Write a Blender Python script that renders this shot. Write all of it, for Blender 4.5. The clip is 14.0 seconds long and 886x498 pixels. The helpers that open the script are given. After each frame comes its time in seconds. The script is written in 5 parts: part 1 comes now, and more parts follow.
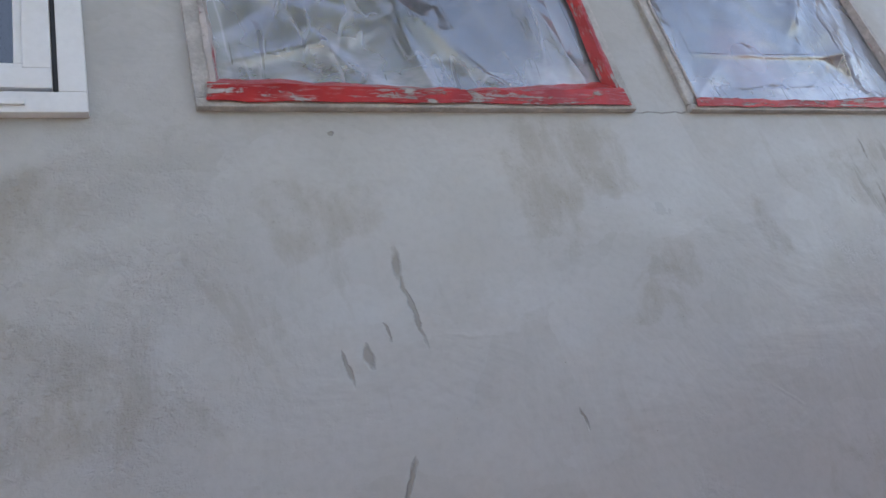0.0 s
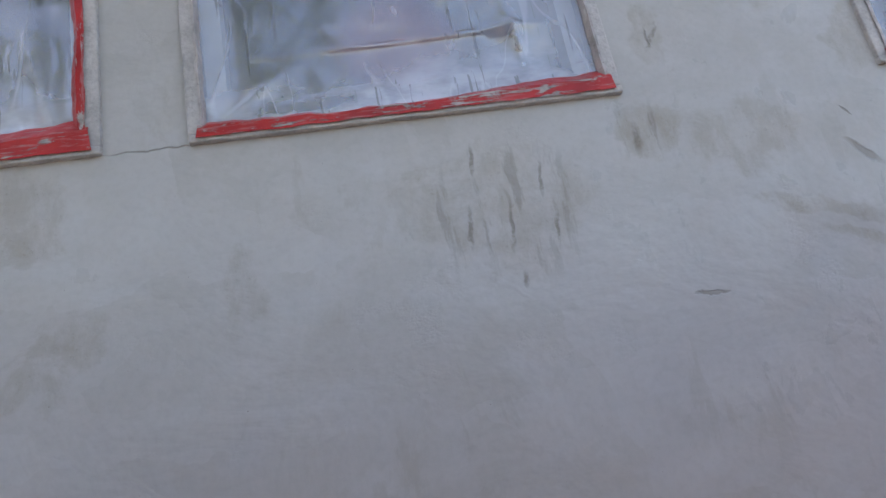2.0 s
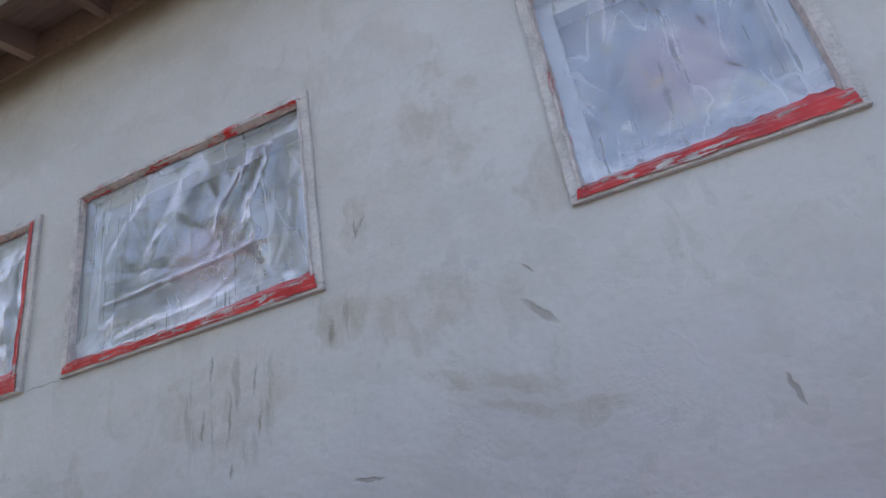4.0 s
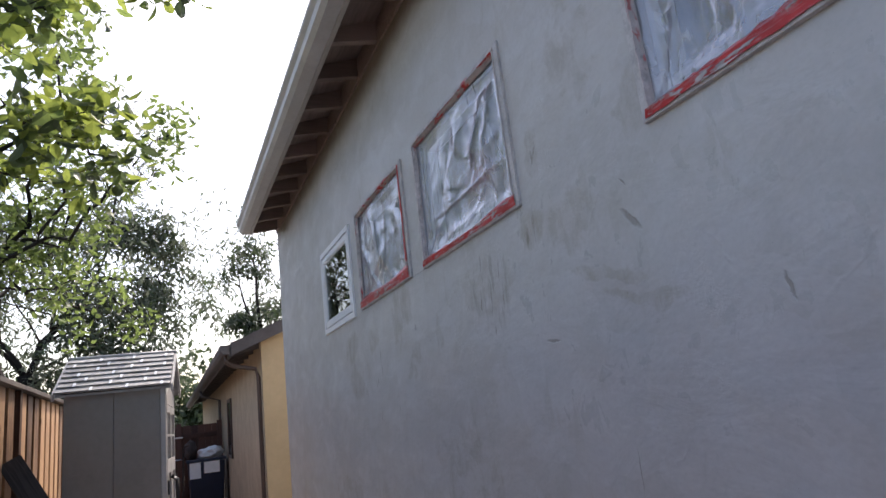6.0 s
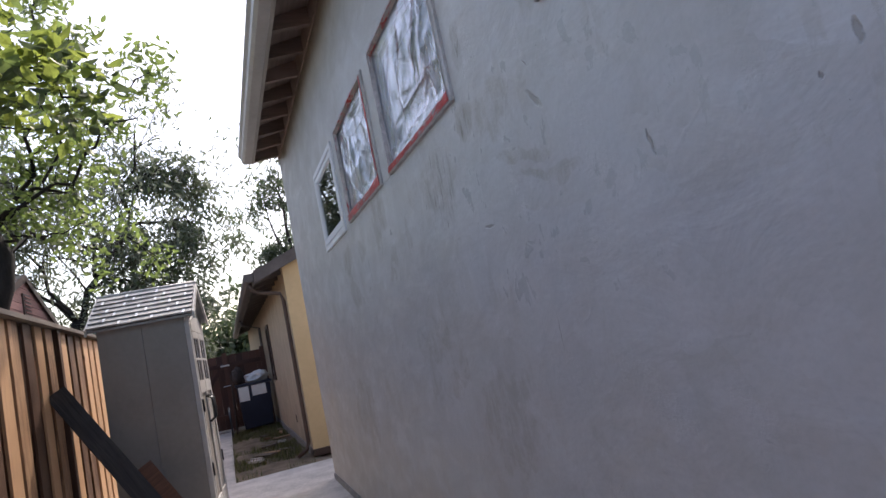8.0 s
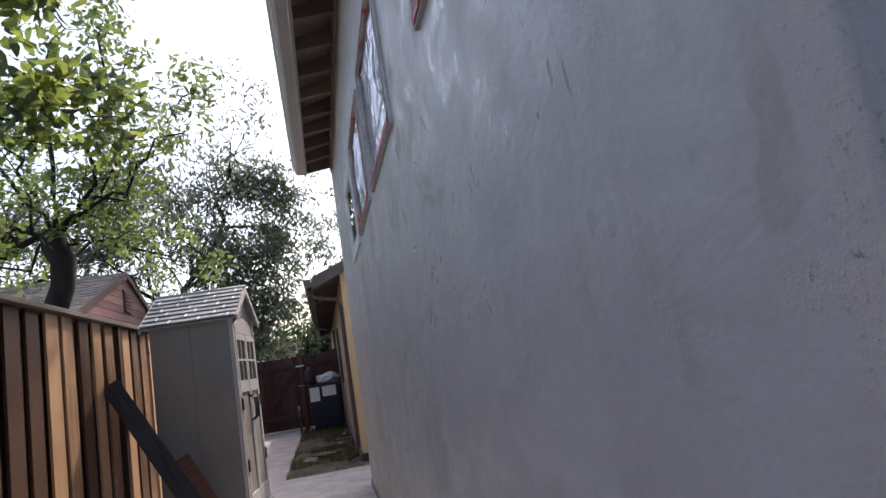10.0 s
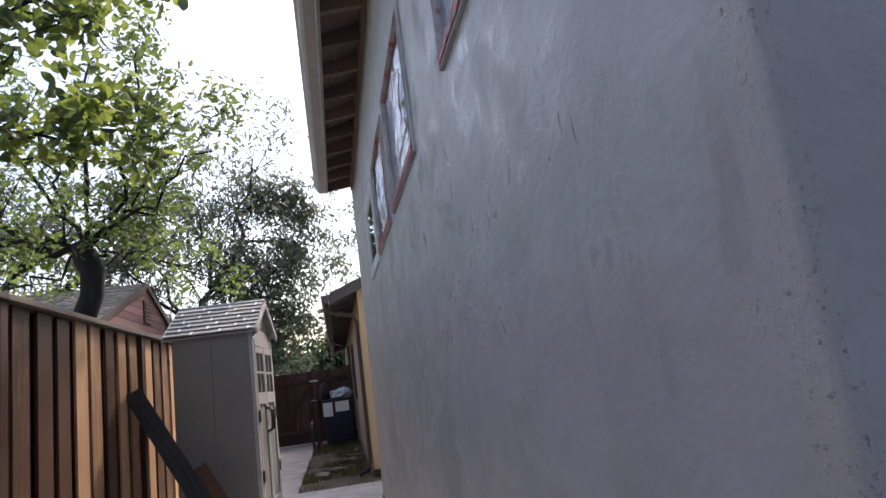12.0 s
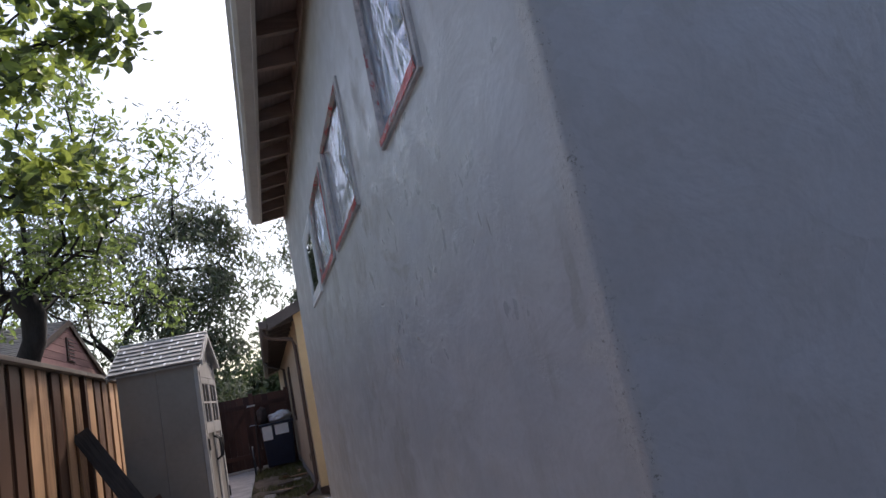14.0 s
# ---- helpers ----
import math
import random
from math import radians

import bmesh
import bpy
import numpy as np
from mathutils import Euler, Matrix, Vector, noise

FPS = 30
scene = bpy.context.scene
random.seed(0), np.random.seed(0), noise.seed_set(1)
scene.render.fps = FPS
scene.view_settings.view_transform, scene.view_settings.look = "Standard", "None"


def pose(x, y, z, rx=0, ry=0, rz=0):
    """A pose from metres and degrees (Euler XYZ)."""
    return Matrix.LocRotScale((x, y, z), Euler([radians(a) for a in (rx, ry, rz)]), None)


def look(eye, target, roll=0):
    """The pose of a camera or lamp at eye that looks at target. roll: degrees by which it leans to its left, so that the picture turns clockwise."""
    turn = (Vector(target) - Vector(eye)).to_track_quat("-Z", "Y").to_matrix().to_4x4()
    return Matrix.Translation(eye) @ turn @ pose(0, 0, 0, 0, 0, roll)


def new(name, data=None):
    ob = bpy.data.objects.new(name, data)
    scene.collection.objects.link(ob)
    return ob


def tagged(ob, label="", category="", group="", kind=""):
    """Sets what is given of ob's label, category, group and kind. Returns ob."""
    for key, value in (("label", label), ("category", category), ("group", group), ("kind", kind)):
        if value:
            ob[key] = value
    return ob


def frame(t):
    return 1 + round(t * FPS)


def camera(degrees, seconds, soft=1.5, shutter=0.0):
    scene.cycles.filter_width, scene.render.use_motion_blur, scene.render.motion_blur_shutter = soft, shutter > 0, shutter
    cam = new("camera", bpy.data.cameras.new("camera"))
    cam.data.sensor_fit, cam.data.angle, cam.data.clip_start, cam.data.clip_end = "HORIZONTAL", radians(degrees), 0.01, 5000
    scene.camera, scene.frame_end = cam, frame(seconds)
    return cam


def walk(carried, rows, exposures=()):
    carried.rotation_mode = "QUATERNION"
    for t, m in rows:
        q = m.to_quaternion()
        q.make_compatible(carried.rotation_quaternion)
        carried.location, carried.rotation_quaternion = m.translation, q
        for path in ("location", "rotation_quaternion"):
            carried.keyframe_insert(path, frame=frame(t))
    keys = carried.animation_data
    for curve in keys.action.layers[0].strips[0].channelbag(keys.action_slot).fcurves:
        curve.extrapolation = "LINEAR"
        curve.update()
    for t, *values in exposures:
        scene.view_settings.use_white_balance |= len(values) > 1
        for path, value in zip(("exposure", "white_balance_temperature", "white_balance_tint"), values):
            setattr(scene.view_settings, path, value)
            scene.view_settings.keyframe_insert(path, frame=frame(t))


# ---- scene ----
cam = camera(68.7, 14.0)
PATH = [
    (0, (-1.203, -0.915, 1.37), (-0.352, 0.739, 2.103), -16.2),
    (0.5, (-0.793, -0.985, 1.345), (0.171, 0.643, 1.995), -16.5),
    (1, (-0.426, -1.093, 1.346), (0.521, 0.575, 1.914), -16.0),
    (1.5, (-0.117, -1.187, 1.356), (0.415, 0.666, 1.89), -13.0),
    (2, (0.27, -1.222, 1.39), (0.56, 0.67, 1.973), -11.1),
    (2.5, (0.656, -1.305, 1.39), (0.675, 0.558, 2.116), -10.4),
    (3, (1.008, -1.363, 1.432), (0.692, 0.435, 2.249), -8.7),
    (3.5, (1.369, -1.315, 1.433), (0.903, 0.432, 2.289), -8.9),
    (3.7, (1.517, -1.319, 1.424), (1.003, 0.419, 2.271), -9.6),
    (5.8, (2.690, -1.094, 1.428), (0.990, -0.193, 1.975), -6.5),
    (6, (2.741, -1.126, 1.430), (0.966, -0.334, 1.900), -6.8),
    (6.5, (2.737, -1.169, 1.383), (0.911, -0.42, 1.703), -6.6),
    (7, (2.704, -1.176, 1.345), (0.919, -0.294, 1.541), -7.3),
    (7.5, (2.823, -1.037, 1.334), (0.993, -0.272, 1.59), -9.2),
    (8, (2.931, -0.886, 1.296), (1.065, -0.208, 1.531), -11.7),
    (8.5, (2.945, -0.716, 1.253), (1.055, -0.106, 1.49), -12.6),
    (9, (3.042, -0.57, 1.233), (1.132, -0.046, 1.509), -11.9),
    (9.2, (3.048, -0.497, 1.258), (1.12, -0.048, 1.545), -11.1),
    (11.3, (3.199, -0.296, 1.192), (1.271, 0.119, 1.523), -7.4),
    (11.5, (3.186, -0.299, 1.197), (1.259, 0.12, 1.53), -7.4),
    (12, (3.229, -0.378, 1.228), (1.297, -0.018, 1.602), -7.4),
    (12.5, (3.314, -0.434, 1.213), (1.388, -0.154, 1.675), -8.1),
    (13, (3.344, -0.506, 1.236), (1.436, -0.109, 1.682), -10.1),
    (13.2, (3.392, -0.513, 1.225), (1.493, -0.041, 1.637), -10.5),
    (13.5, (3.476, -0.531, 1.249), (1.577, -0.027, 1.624), -11.2),
    (14, (3.69, -0.525, 1.26), (1.813, 0.057, 1.628), -12.0),
]
walk(cam, [(t, look(eye, target, roll)) for t, eye, target, roll in PATH],
     exposures=[(0.0, 1.92, 7200, 15), (3.5, 1.90, 6900, 15), (5.8, 1.42, 6600, 16), (6.6, 0.87, 6550, 17), (7.5, 1.34, 6550, 17), (9.0, 1.13, 6550, 17), (12.0, 1.06, 6550, 17), (13.0, 0.69, 6400, 17), (14.0, 0.82, 6400, 17)])

# ---------------- light ----------------
SUN_AZ, SUN_EL = 300.0, 48.0          # clockwise from +y
world = bpy.data.worlds.new("sky")
scene.world = world
world.use_nodes = True
_wt = world.node_tree
_sky = _wt.nodes.new("ShaderNodeTexSky")
_sky.sky_type = "NISHITA"
_sky.sun_disc = False
_sky.sun_elevation = radians(SUN_EL)
_sky.sun_rotation = radians(SUN_AZ)
_sky.dust_density = 3.0
_sky.air_density = 1.2
_bg = _wt.nodes["Background"]
_bg.inputs["Strength"].default_value = 0.145
_wt.links.new(_sky.outputs["Color"], _bg.inputs["Color"])
sun = new("sun", bpy.data.lights.new("sun", "SUN"))
sun.data.energy = 2.2
sun.data.angle = radians(3.0)
sun.data.color = (1.0, 0.95, 0.87)
_sd = Vector((math.sin(radians(SUN_AZ)) * math.cos(radians(SUN_EL)), math.cos(radians(SUN_AZ)) * math.cos(radians(SUN_EL)), math.sin(radians(SUN_EL))))
sun.matrix_basis = look(_sd * 40, (0, 0, 0))


# ---------------- node helpers ----------------
class Mat:
    """A node material with short calls for its usual nodes."""

    def __init__(self, name):
        self.m = bpy.data.materials.new(name)
        self.m.use_nodes = True
        self.t = self.m.node_tree
        self.b = self.t.nodes["Principled BSDF"]
        self.co = self.t.nodes.new("ShaderNodeTexCoord").outputs["Object"]

    def put(self, socket, v):
        if isinstance(v, bpy.types.NodeSocket):
            self.t.links.new(v, socket)
        elif isinstance(v, (tuple, list)) and len(v) == 3 and socket.type == "RGBA":
            socket.default_value = (*v, 1)
        else:
            socket.default_value = v

    def set(self, **kw):
        names = {"color": "Base Color", "rough": "Roughness", "metal": "Metallic", "spec": "Specular IOR Level", "normal": "Normal", "alpha": "Alpha",
                 "trans": "Transmission Weight", "coat": "Coat Weight"}
        for k, v in kw.items():
            self.put(self.b.inputs[names[k]], v)
        return self

    def map(self, scale=(1, 1, 1), loc=(0, 0, 0), rot=(0, 0, 0), kind="POINT", co=None):
        n = self.t.nodes.new("ShaderNodeMapping")
        n.vector_type = kind
        self.put(n.inputs["Vector"], co or self.co)
        n.inputs["Location"].default_value, n.inputs["Rotation"].default_value, n.inputs["Scale"].default_value = loc, rot, scale
        return n.outputs[0]

    def noise(self, scale, detail=4, rough=0.55, co=None, dist=0.0):
        n = self.t.nodes.new("ShaderNodeTexNoise")
        self.put(n.inputs["Vector"], co or self.co)
        n.inputs["Scale"].default_value, n.inputs["Detail"].default_value, n.inputs["Roughness"].default_value, n.inputs["Distortion"].default_value = scale, detail, rough, dist
        return n.outputs[0]

    def noise_vec(self, scale, detail=3):
        n = self.t.nodes.new("ShaderNodeTexNoise")
        self.put(n.inputs["Vector"], self.co)
        n.inputs["Scale"].default_value, n.inputs["Detail"].default_value = scale, detail
        return n.outputs[1]

    def ramp(self, f, *stops):
        n = self.t.nodes.new("ShaderNodeValToRGB")
        self.put(n.inputs[0], f)
        n.color_ramp.interpolation = "EASE"
        e = n.color_ramp.elements
        while len(e) < len(stops):
            e.new(0.5)
        for el, (p, c) in zip(e, stops):
            el.position = p
            el.color = (c, c, c, 1) if isinstance(c, (int, float)) else (*c, 1)
        return n.outputs[0]

    def mix(self, f, a, b, kind="MIX"):
        n = self.t.nodes.new("ShaderNodeMix")
        n.data_type, n.blend_type = "RGBA", kind
        self.put(n.inputs[0], f), self.put(n.inputs[6], a), self.put(n.inputs[7], b)
        return n.outputs[2]

    def math(self, op, a, b=0.0, clamp=False):
        n = self.t.nodes.new("ShaderNodeMath")
        n.operation, n.use_clamp = op, clamp
        self.put(n.inputs[0], a), self.put(n.inputs[1], b)
        return n.outputs[0]

    def bump(self, h, strength=0.3, dist=0.01, normal=None):
        n = self.t.nodes.new("ShaderNodeBump")
        self.put(n.inputs["Height"], h)
        n.inputs["Strength"].default_value, n.inputs["Distance"].default_value = strength, dist
        if normal:
            self.put(n.inputs["Normal"], normal)
        return n.outputs[0]

    def rand(self):
        return self.t.nodes.new("ShaderNodeObjectInfo").outputs["Random"]

    def island(self):
        return self.t.nodes.new("ShaderNodeNewGeometry").outputs["Random Per Island"]


def simple(name, c, rough=0.6, var=0.25, scale=6.0, metal=0.0, bump=0.15, spec=0.4, stretch=(1, 1, 1), rand=0.0):
    """A plain surface with variation at two scales, and fine relief."""
    k = Mat(name)
    co = k.map(scale=stretch)
    n1, n2 = k.noise(scale, 5, co=co), k.noise(scale * 9, 4, co=co)
    f = k.math("ADD", k.math("MULTIPLY", n1, 0.65), k.math("MULTIPLY", n2, 0.35))
    if rand:
        f = k.math("ADD", f, k.math("MULTIPLY", k.math("SUBTRACT", k.rand(), 0.5), rand))
    lo, hi = tuple(v * (1 - var) for v in c), tuple(min(1, v * (1 + var)) for v in c)
    k.set(color=k.ramp(f, (0.3, lo), (0.7, hi)), rough=rough, metal=metal, spec=spec)
    if bump:
        k.set(normal=k.bump(f, bump, 0.01))
    return k.m


def stucco():
    """Fresh grey stucco: trowel passes that overlap, sandy damp patches, runs and gouges."""
    k = Mat("grey_stucco")

    def warped(scale, amount, detail=4):
        w = k.t.nodes.new("ShaderNodeVectorMath")
        w.operation = "MULTIPLY_ADD"
        k.put(w.inputs[0], k.noise_vec(scale, detail))
        w.inputs[1].default_value = (amount,) * 3
        k.put(w.inputs[2], k.map(loc=(-amount / 2,) * 3))
        return w.outputs[0]

    wco, fco = warped(6.0, 0.15, 6), warped(34.0, 0.020, 4)

    def blot(x, z, rx, rz, tilt=0.0, co=wco, edge=0.55, ry=0.35):
        v = k.map(loc=(x, 0, z), scale=(rx, ry, rz), rot=(0, radians(-tilt), 0), kind="TEXTURE", co=co)
        g = k.t.nodes.new("ShaderNodeTexGradient")
        g.gradient_type = "SPHERICAL"
        k.put(g.inputs[0], v)
        return k.math("MULTIPLY", g.outputs[0], 1 / edge, True)

    def passes(scale, stretch, turn, feature="F1"):
        n = k.t.nodes.new("ShaderNodeTexVoronoi")
        n.feature = feature
        n.inputs["Scale"].default_value = scale
        k.put(n.inputs["Vector"], k.map(scale=stretch, rot=(0, turn, 0), co=wco))
        return n.outputs["Distance"] if feature == "DISTANCE_TO_EDGE" else n.outputs["Color"]

    broad = k.noise(1.1, 4, 0.55)
    cloud = k.noise(2.7, 5, 0.55, co=k.map(scale=(1, 1, 1.25), rot=(0, 0.5, 0), loc=(3, 0, 1)), dist=0.5)
    sweep = k.noise(5.0, 4, 0.55, co=k.map(scale=(0.75, 1, 1.3), rot=(0, -0.7, 0)), dist=0.5)
    fine = k.noise(60, 4, 0.6)
    sand = k.noise(95, 4, 0.75)
    base = k.ramp(broad, (0.32, (0.440, 0.434, 0.430)), (0.5, (0.478, 0.470, 0.462)), (0.68, (0.508, 0.497, 0.482)))
    base = k.mix(k.ramp(cloud, (0.40, 0.0), (0.66, 0.34)), base, (0.405, 0.385, 0.352))
    base = k.mix(k.ramp(sweep, (0.47, 0.0), (0.74, 0.30)), base, (0.56, 0.56, 0.56))
    # overlapping trowel passes, each a shade apart, with a broken edge
    worn = k.ramp(k.noise(9.0, 5, 0.65), (0.36, 0.0), (0.60, 1.0))
    tone = k.ramp(passes(2.3, (0.8, 1, 1.2), 0.5), (0.40, 0.0), (0.62, 1.0))
    base = k.mix(k.math("MULTIPLY", k.math("MULTIPLY", tone, worn), 0.34), base, (0.385, 0.366, 0.332))
    tone2 = k.ramp(passes(5.5, (0.55, 1, 1.3), -0.6), (0.52, 0.0), (0.66, 1.0))
    base = k.mix(k.math("MULTIPLY", k.math("MULTIPLY", tone2, worn), 0.22), base, (0.55, 0.552, 0.552))
    lip = k.ramp(passes(2.3, (0.8, 1, 1.2), 0.5, "DISTANCE_TO_EDGE"), (0.0, 1.0), (0.022, 0.0))
    lip = k.math("MULTIPLY", lip, k.ramp(k.noise(4.2, 3, 0.6, co=k.map(loc=(7, 0, 2))), (0.54, 0.0), (0.62, 1.0)))
    # thin brown smudges where the float dragged
    drag = k.noise(13, 6, 0.68, co=k.map(scale=(1.0, 1, 0.34), rot=(0, 0.45, 0)), dist=0.4)
    smudge = k.math("MULTIPLY", k.ramp(drag, (0.53, 0.0), (0.62, 1.0)), k.ramp(k.noise(1.9, 4, 0.6, co=k.map(loc=(2, 0, 5))), (0.50, 0.0), (0.60, 1.0)))
    base = k.mix(k.math("MULTIPLY", smudge, 0.28), base, (0.335, 0.302, 0.256))
    # damp, sandy patches with broken edges
    damp = None
    for it in STAINS:
        a = k.math("MULTIPLY", blot(*it[1:]), it[0])
        damp = a if damp is None else k.math("MAXIMUM", damp, a)
    ragged = k.math("MULTIPLY", k.math("SUBTRACT", k.noise(8.5, 6, 0.66, dist=0.5), 0.5), 1.25)
    patch = k.ramp(k.math("ADD", damp, ragged), (0.22, 0.0), (0.44, 0.62), (0.80, 1.0))
    patch = k.math("MULTIPLY", patch, k.ramp(damp, (0.0, 0.0), (0.10, 1.0)))
    worked = k.ramp(k.noise(17, 5, 0.7, co=k.map(scale=(1, 1, 0.45), rot=(0, 0.15, 0))), (0.36, 0.22), (0.60, 1.0))
    base = k.mix(k.math("MULTIPLY", k.math("MULTIPLY", patch, worked), 0.74), base, (0.335, 0.300, 0.244))
    grains = k.ramp(sand, (0.56, 0.0), (0.68, 1.0))
    base = k.mix(k.math("MULTIPLY", k.math("MULTIPLY", patch, grains), 0.36), base, (0.17, 0.15, 0.12))
    # short runs below the long window and at its corner
    drip = k.noise(24, 5, 0.62, co=k.map(scale=(1.0, 1, 0.14), co=warped(9, 0.03)))
    runs = k.math("MAXIMUM", blot(0.60, 1.83, 0.22, 0.17), blot(0.95, 1.97, 0.10, 0.10))
    runs = k.math("MULTIPLY", runs, k.ramp(drip, (0.53, 0.0), (0.61, 1.0)))
    base = k.mix(k.math("MULTIPLY", runs, 0.36), base, (0.150, 0.126, 0.092))
    ran = None
    for x, z, ln, wd, tilt in RUNS:
        g = blot(x, z, wd, ln, tilt, co=fco, edge=0.6)
        ran = g if ran is None else k.math("MAXIMUM", ran, g)
    ran = k.math("MULTIPLY", ran, k.ramp(k.noise(45, 4, 0.7), (0.36, 0.25), (0.56, 1.0)))
    base = k.mix(k.math("MULTIPLY", ran, 0.62), base, (0.160, 0.135, 0.100))
    # short gouges and trowel marks
    cut = None
    for x, z, ln, wd, tilt in GOUGES:
        g = blot(x, z, wd, ln, tilt, co=fco, edge=0.45)
        cut = g if cut is None else k.math("MAXIMUM", cut, g)
    base = k.mix(k.math("MULTIPLY", cut, 0.52), base, (0.175, 0.150, 0.115))
    # stucco turns brown towards the eave, soil splashed up at the foot
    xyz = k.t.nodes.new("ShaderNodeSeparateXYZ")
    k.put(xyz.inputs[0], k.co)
    eave_brown = k.ramp(k.math("ADD", k.math("SUBTRACT", xyz.outputs[2], 3.0), k.math("MULTIPLY", cloud, 0.10)), (0.26, 0.0), (0.46, 0.92))
    base = k.mix(eave_brown, base, (0.150, 0.112, 0.078))
    splash = k.ramp(k.math("ADD", k.math("MULTIPLY", xyz.outputs[2], 0.5), k.math("SUBTRACT", cloud, 0.5)), (0.10, 0.55), (0.50, 0.0))
    base = k.mix(splash, base, (0.395, 0.345, 0.275))
    # raw sandy arris at the corner
    arris = k.math("MAXIMUM", blot(2.768, 1.4, 0.055, 6.0, co=fco, edge=0.5, ry=0.030), blot(2.715, 1.24, 0.075, 0.030, co=fco, edge=0.5))
    gap = k.ramp(k.noise(7, 4, 0.6), (0.34, 0.35), (0.56, 1.0))
    arris = k.math("MULTIPLY", arris, gap)
    base = k.mix(k.math("MULTIPLY", arris, 0.55), base, (0.50, 0.46, 0.40))
    base = k.mix(k.math("MULTIPLY", k.math("MULTIPLY", arris, grains), 0.85), base, (0.14, 0.125, 0.10))
    base = k.mix(k.ramp(fine, (0.3, 0.14), (0.6, 0.0)), base, (0.3, 0.29, 0.275))
    speck = k.ramp(k.noise(120, 2, 0.5), (0.75, 0.0), (0.78, 0.5))
    base = k.mix(speck, base, (0.13, 0.12, 0.1))
    # hard-trowelled streaks shine, the rest is dull
    polish = k.ramp(k.noise(9.0, 6, 0.66, co=k.map(scale=(1.3, 1, 0.7), rot=(0, 0.35, 0)), dist=0.5), (0.44, 0.0), (0.62, 1.0))
    polish = k.math("MULTIPLY", polish, k.math("MAXIMUM", blot(1.5, 1.8, 1.5, 0.85), k.math("MULTIPLY", blot(-0.6, 1.9, 0.9, 0.5), 0.35)))
    rough = k.math("ADD", k.ramp(sweep, (0.25, 0.56), (0.78, 0.30)), k.math("MULTIPLY", patch, 0.25))
    rough = k.math("MAXIMUM", k.math("SUBTRACT", rough, k.math("MULTIPLY", polish, 0.15)), 0.17)
    h = k.math("ADD", k.math("MULTIPLY", cloud, 0.7), k.math("ADD", k.math("MULTIPLY", sweep, 0.5), k.math("MULTIPLY", fine, 0.016)))
    h = k.math("ADD", h, k.math("MULTIPLY", lip, 0.03))
    h = k.math("ADD", h, k.math("MULTIPLY", drag, 0.035))
    coarse = k.math("MAXIMUM", k.math("MULTIPLY", patch, 0.7), k.math("MAXIMUM", k.math("MULTIPLY", arris, 2.2), k.math("MAXIMUM", k.math("MULTIPLY", k.math("MULTIPLY", blot(-1.38, 1.72, 0.42, 0.50, edge=0.5), k.ramp(k.noise(11, 4, 0.6), (0.42, 0.2), (0.56, 1.0))), 5.5), k.math("MULTIPLY", k.ramp(k.noise(3.4, 4, 0.65), (0.54, 0.0), (0.68, 1.0)), 2.2))))
    # the side face was floated smooth
    coarse = k.math("MULTIPLY", coarse, k.ramp(k.math("SUBTRACT", xyz.outputs[1], 0.0), (0.008, 1.0), (0.022, 0.12)))
    h = k.math("ADD", h, k.math("MULTIPLY", coarse, k.math("SUBTRACT", k.math("ADD", k.math("MULTIPLY", k.noise(36, 4, 0.6), 0.10), k.math("MULTIPLY", sand, 0.12)), 0.11)))
    h = k.math("SUBTRACT", h, k.math("MULTIPLY", k.math("MAXIMUM", cut, k.math("MULTIPLY", ran, 0.4)), 0.22))
    k.set(color=base, rough=rough, spec=0.38, normal=k.bump(h, 0.6, 0.02))
    return k.m


# strength, x, z, half width, half height, tilt
STAINS = [
    (0.55, -1.42, 1.86, 0.24, 0.14, 10), (0.55, -1.36, 1.64, 0.22, 0.12, -15), (0.35, -1.2, 1.55, 0.12, 0.08, 0),
    (0.40, -0.93, 1.87, 0.17, 0.12, 20), (0.55, -0.49, 1.88, 0.13, 0.20, -12), (0.60, -0.33, 1.94, 0.13, 0.12, 0),
    (0.45, -0.27, 1.67, 0.16, 0.09, 40), (0.55, 0.07, 1.74, 0.06, 0.11, 0), (0.42, 0.60, 1.85, 0.30, 0.22, 0),
    (0.70, 0.95, 1.98, 0.10, 0.10, 15), (0.45, 1.03, 2.21, 0.06, 0.16, 0), (0.50, 1.53, 2.16, 0.10, 0.15, -20),
    (0.55, 1.30, 1.745, 0.22, 0.032, -12), (0.52, 1.42, 1.655, 0.24, 0.028, -10), (0.52, 1.17, 1.93, 0.20, 0.13, 15), (0.50, 0.80, 0.93, 0.34, 0.28, 0),
    (0.45, -1.75, 0.82, 0.55, 0.35, 0), (0.40, 2.69, 1.38, 0.035, 0.16, 0), (0.32, 0.2, 1.15, 0.6, 0.3, 10), (0.35, 1.3, 2.45, 0.2, 0.3, 10),
]
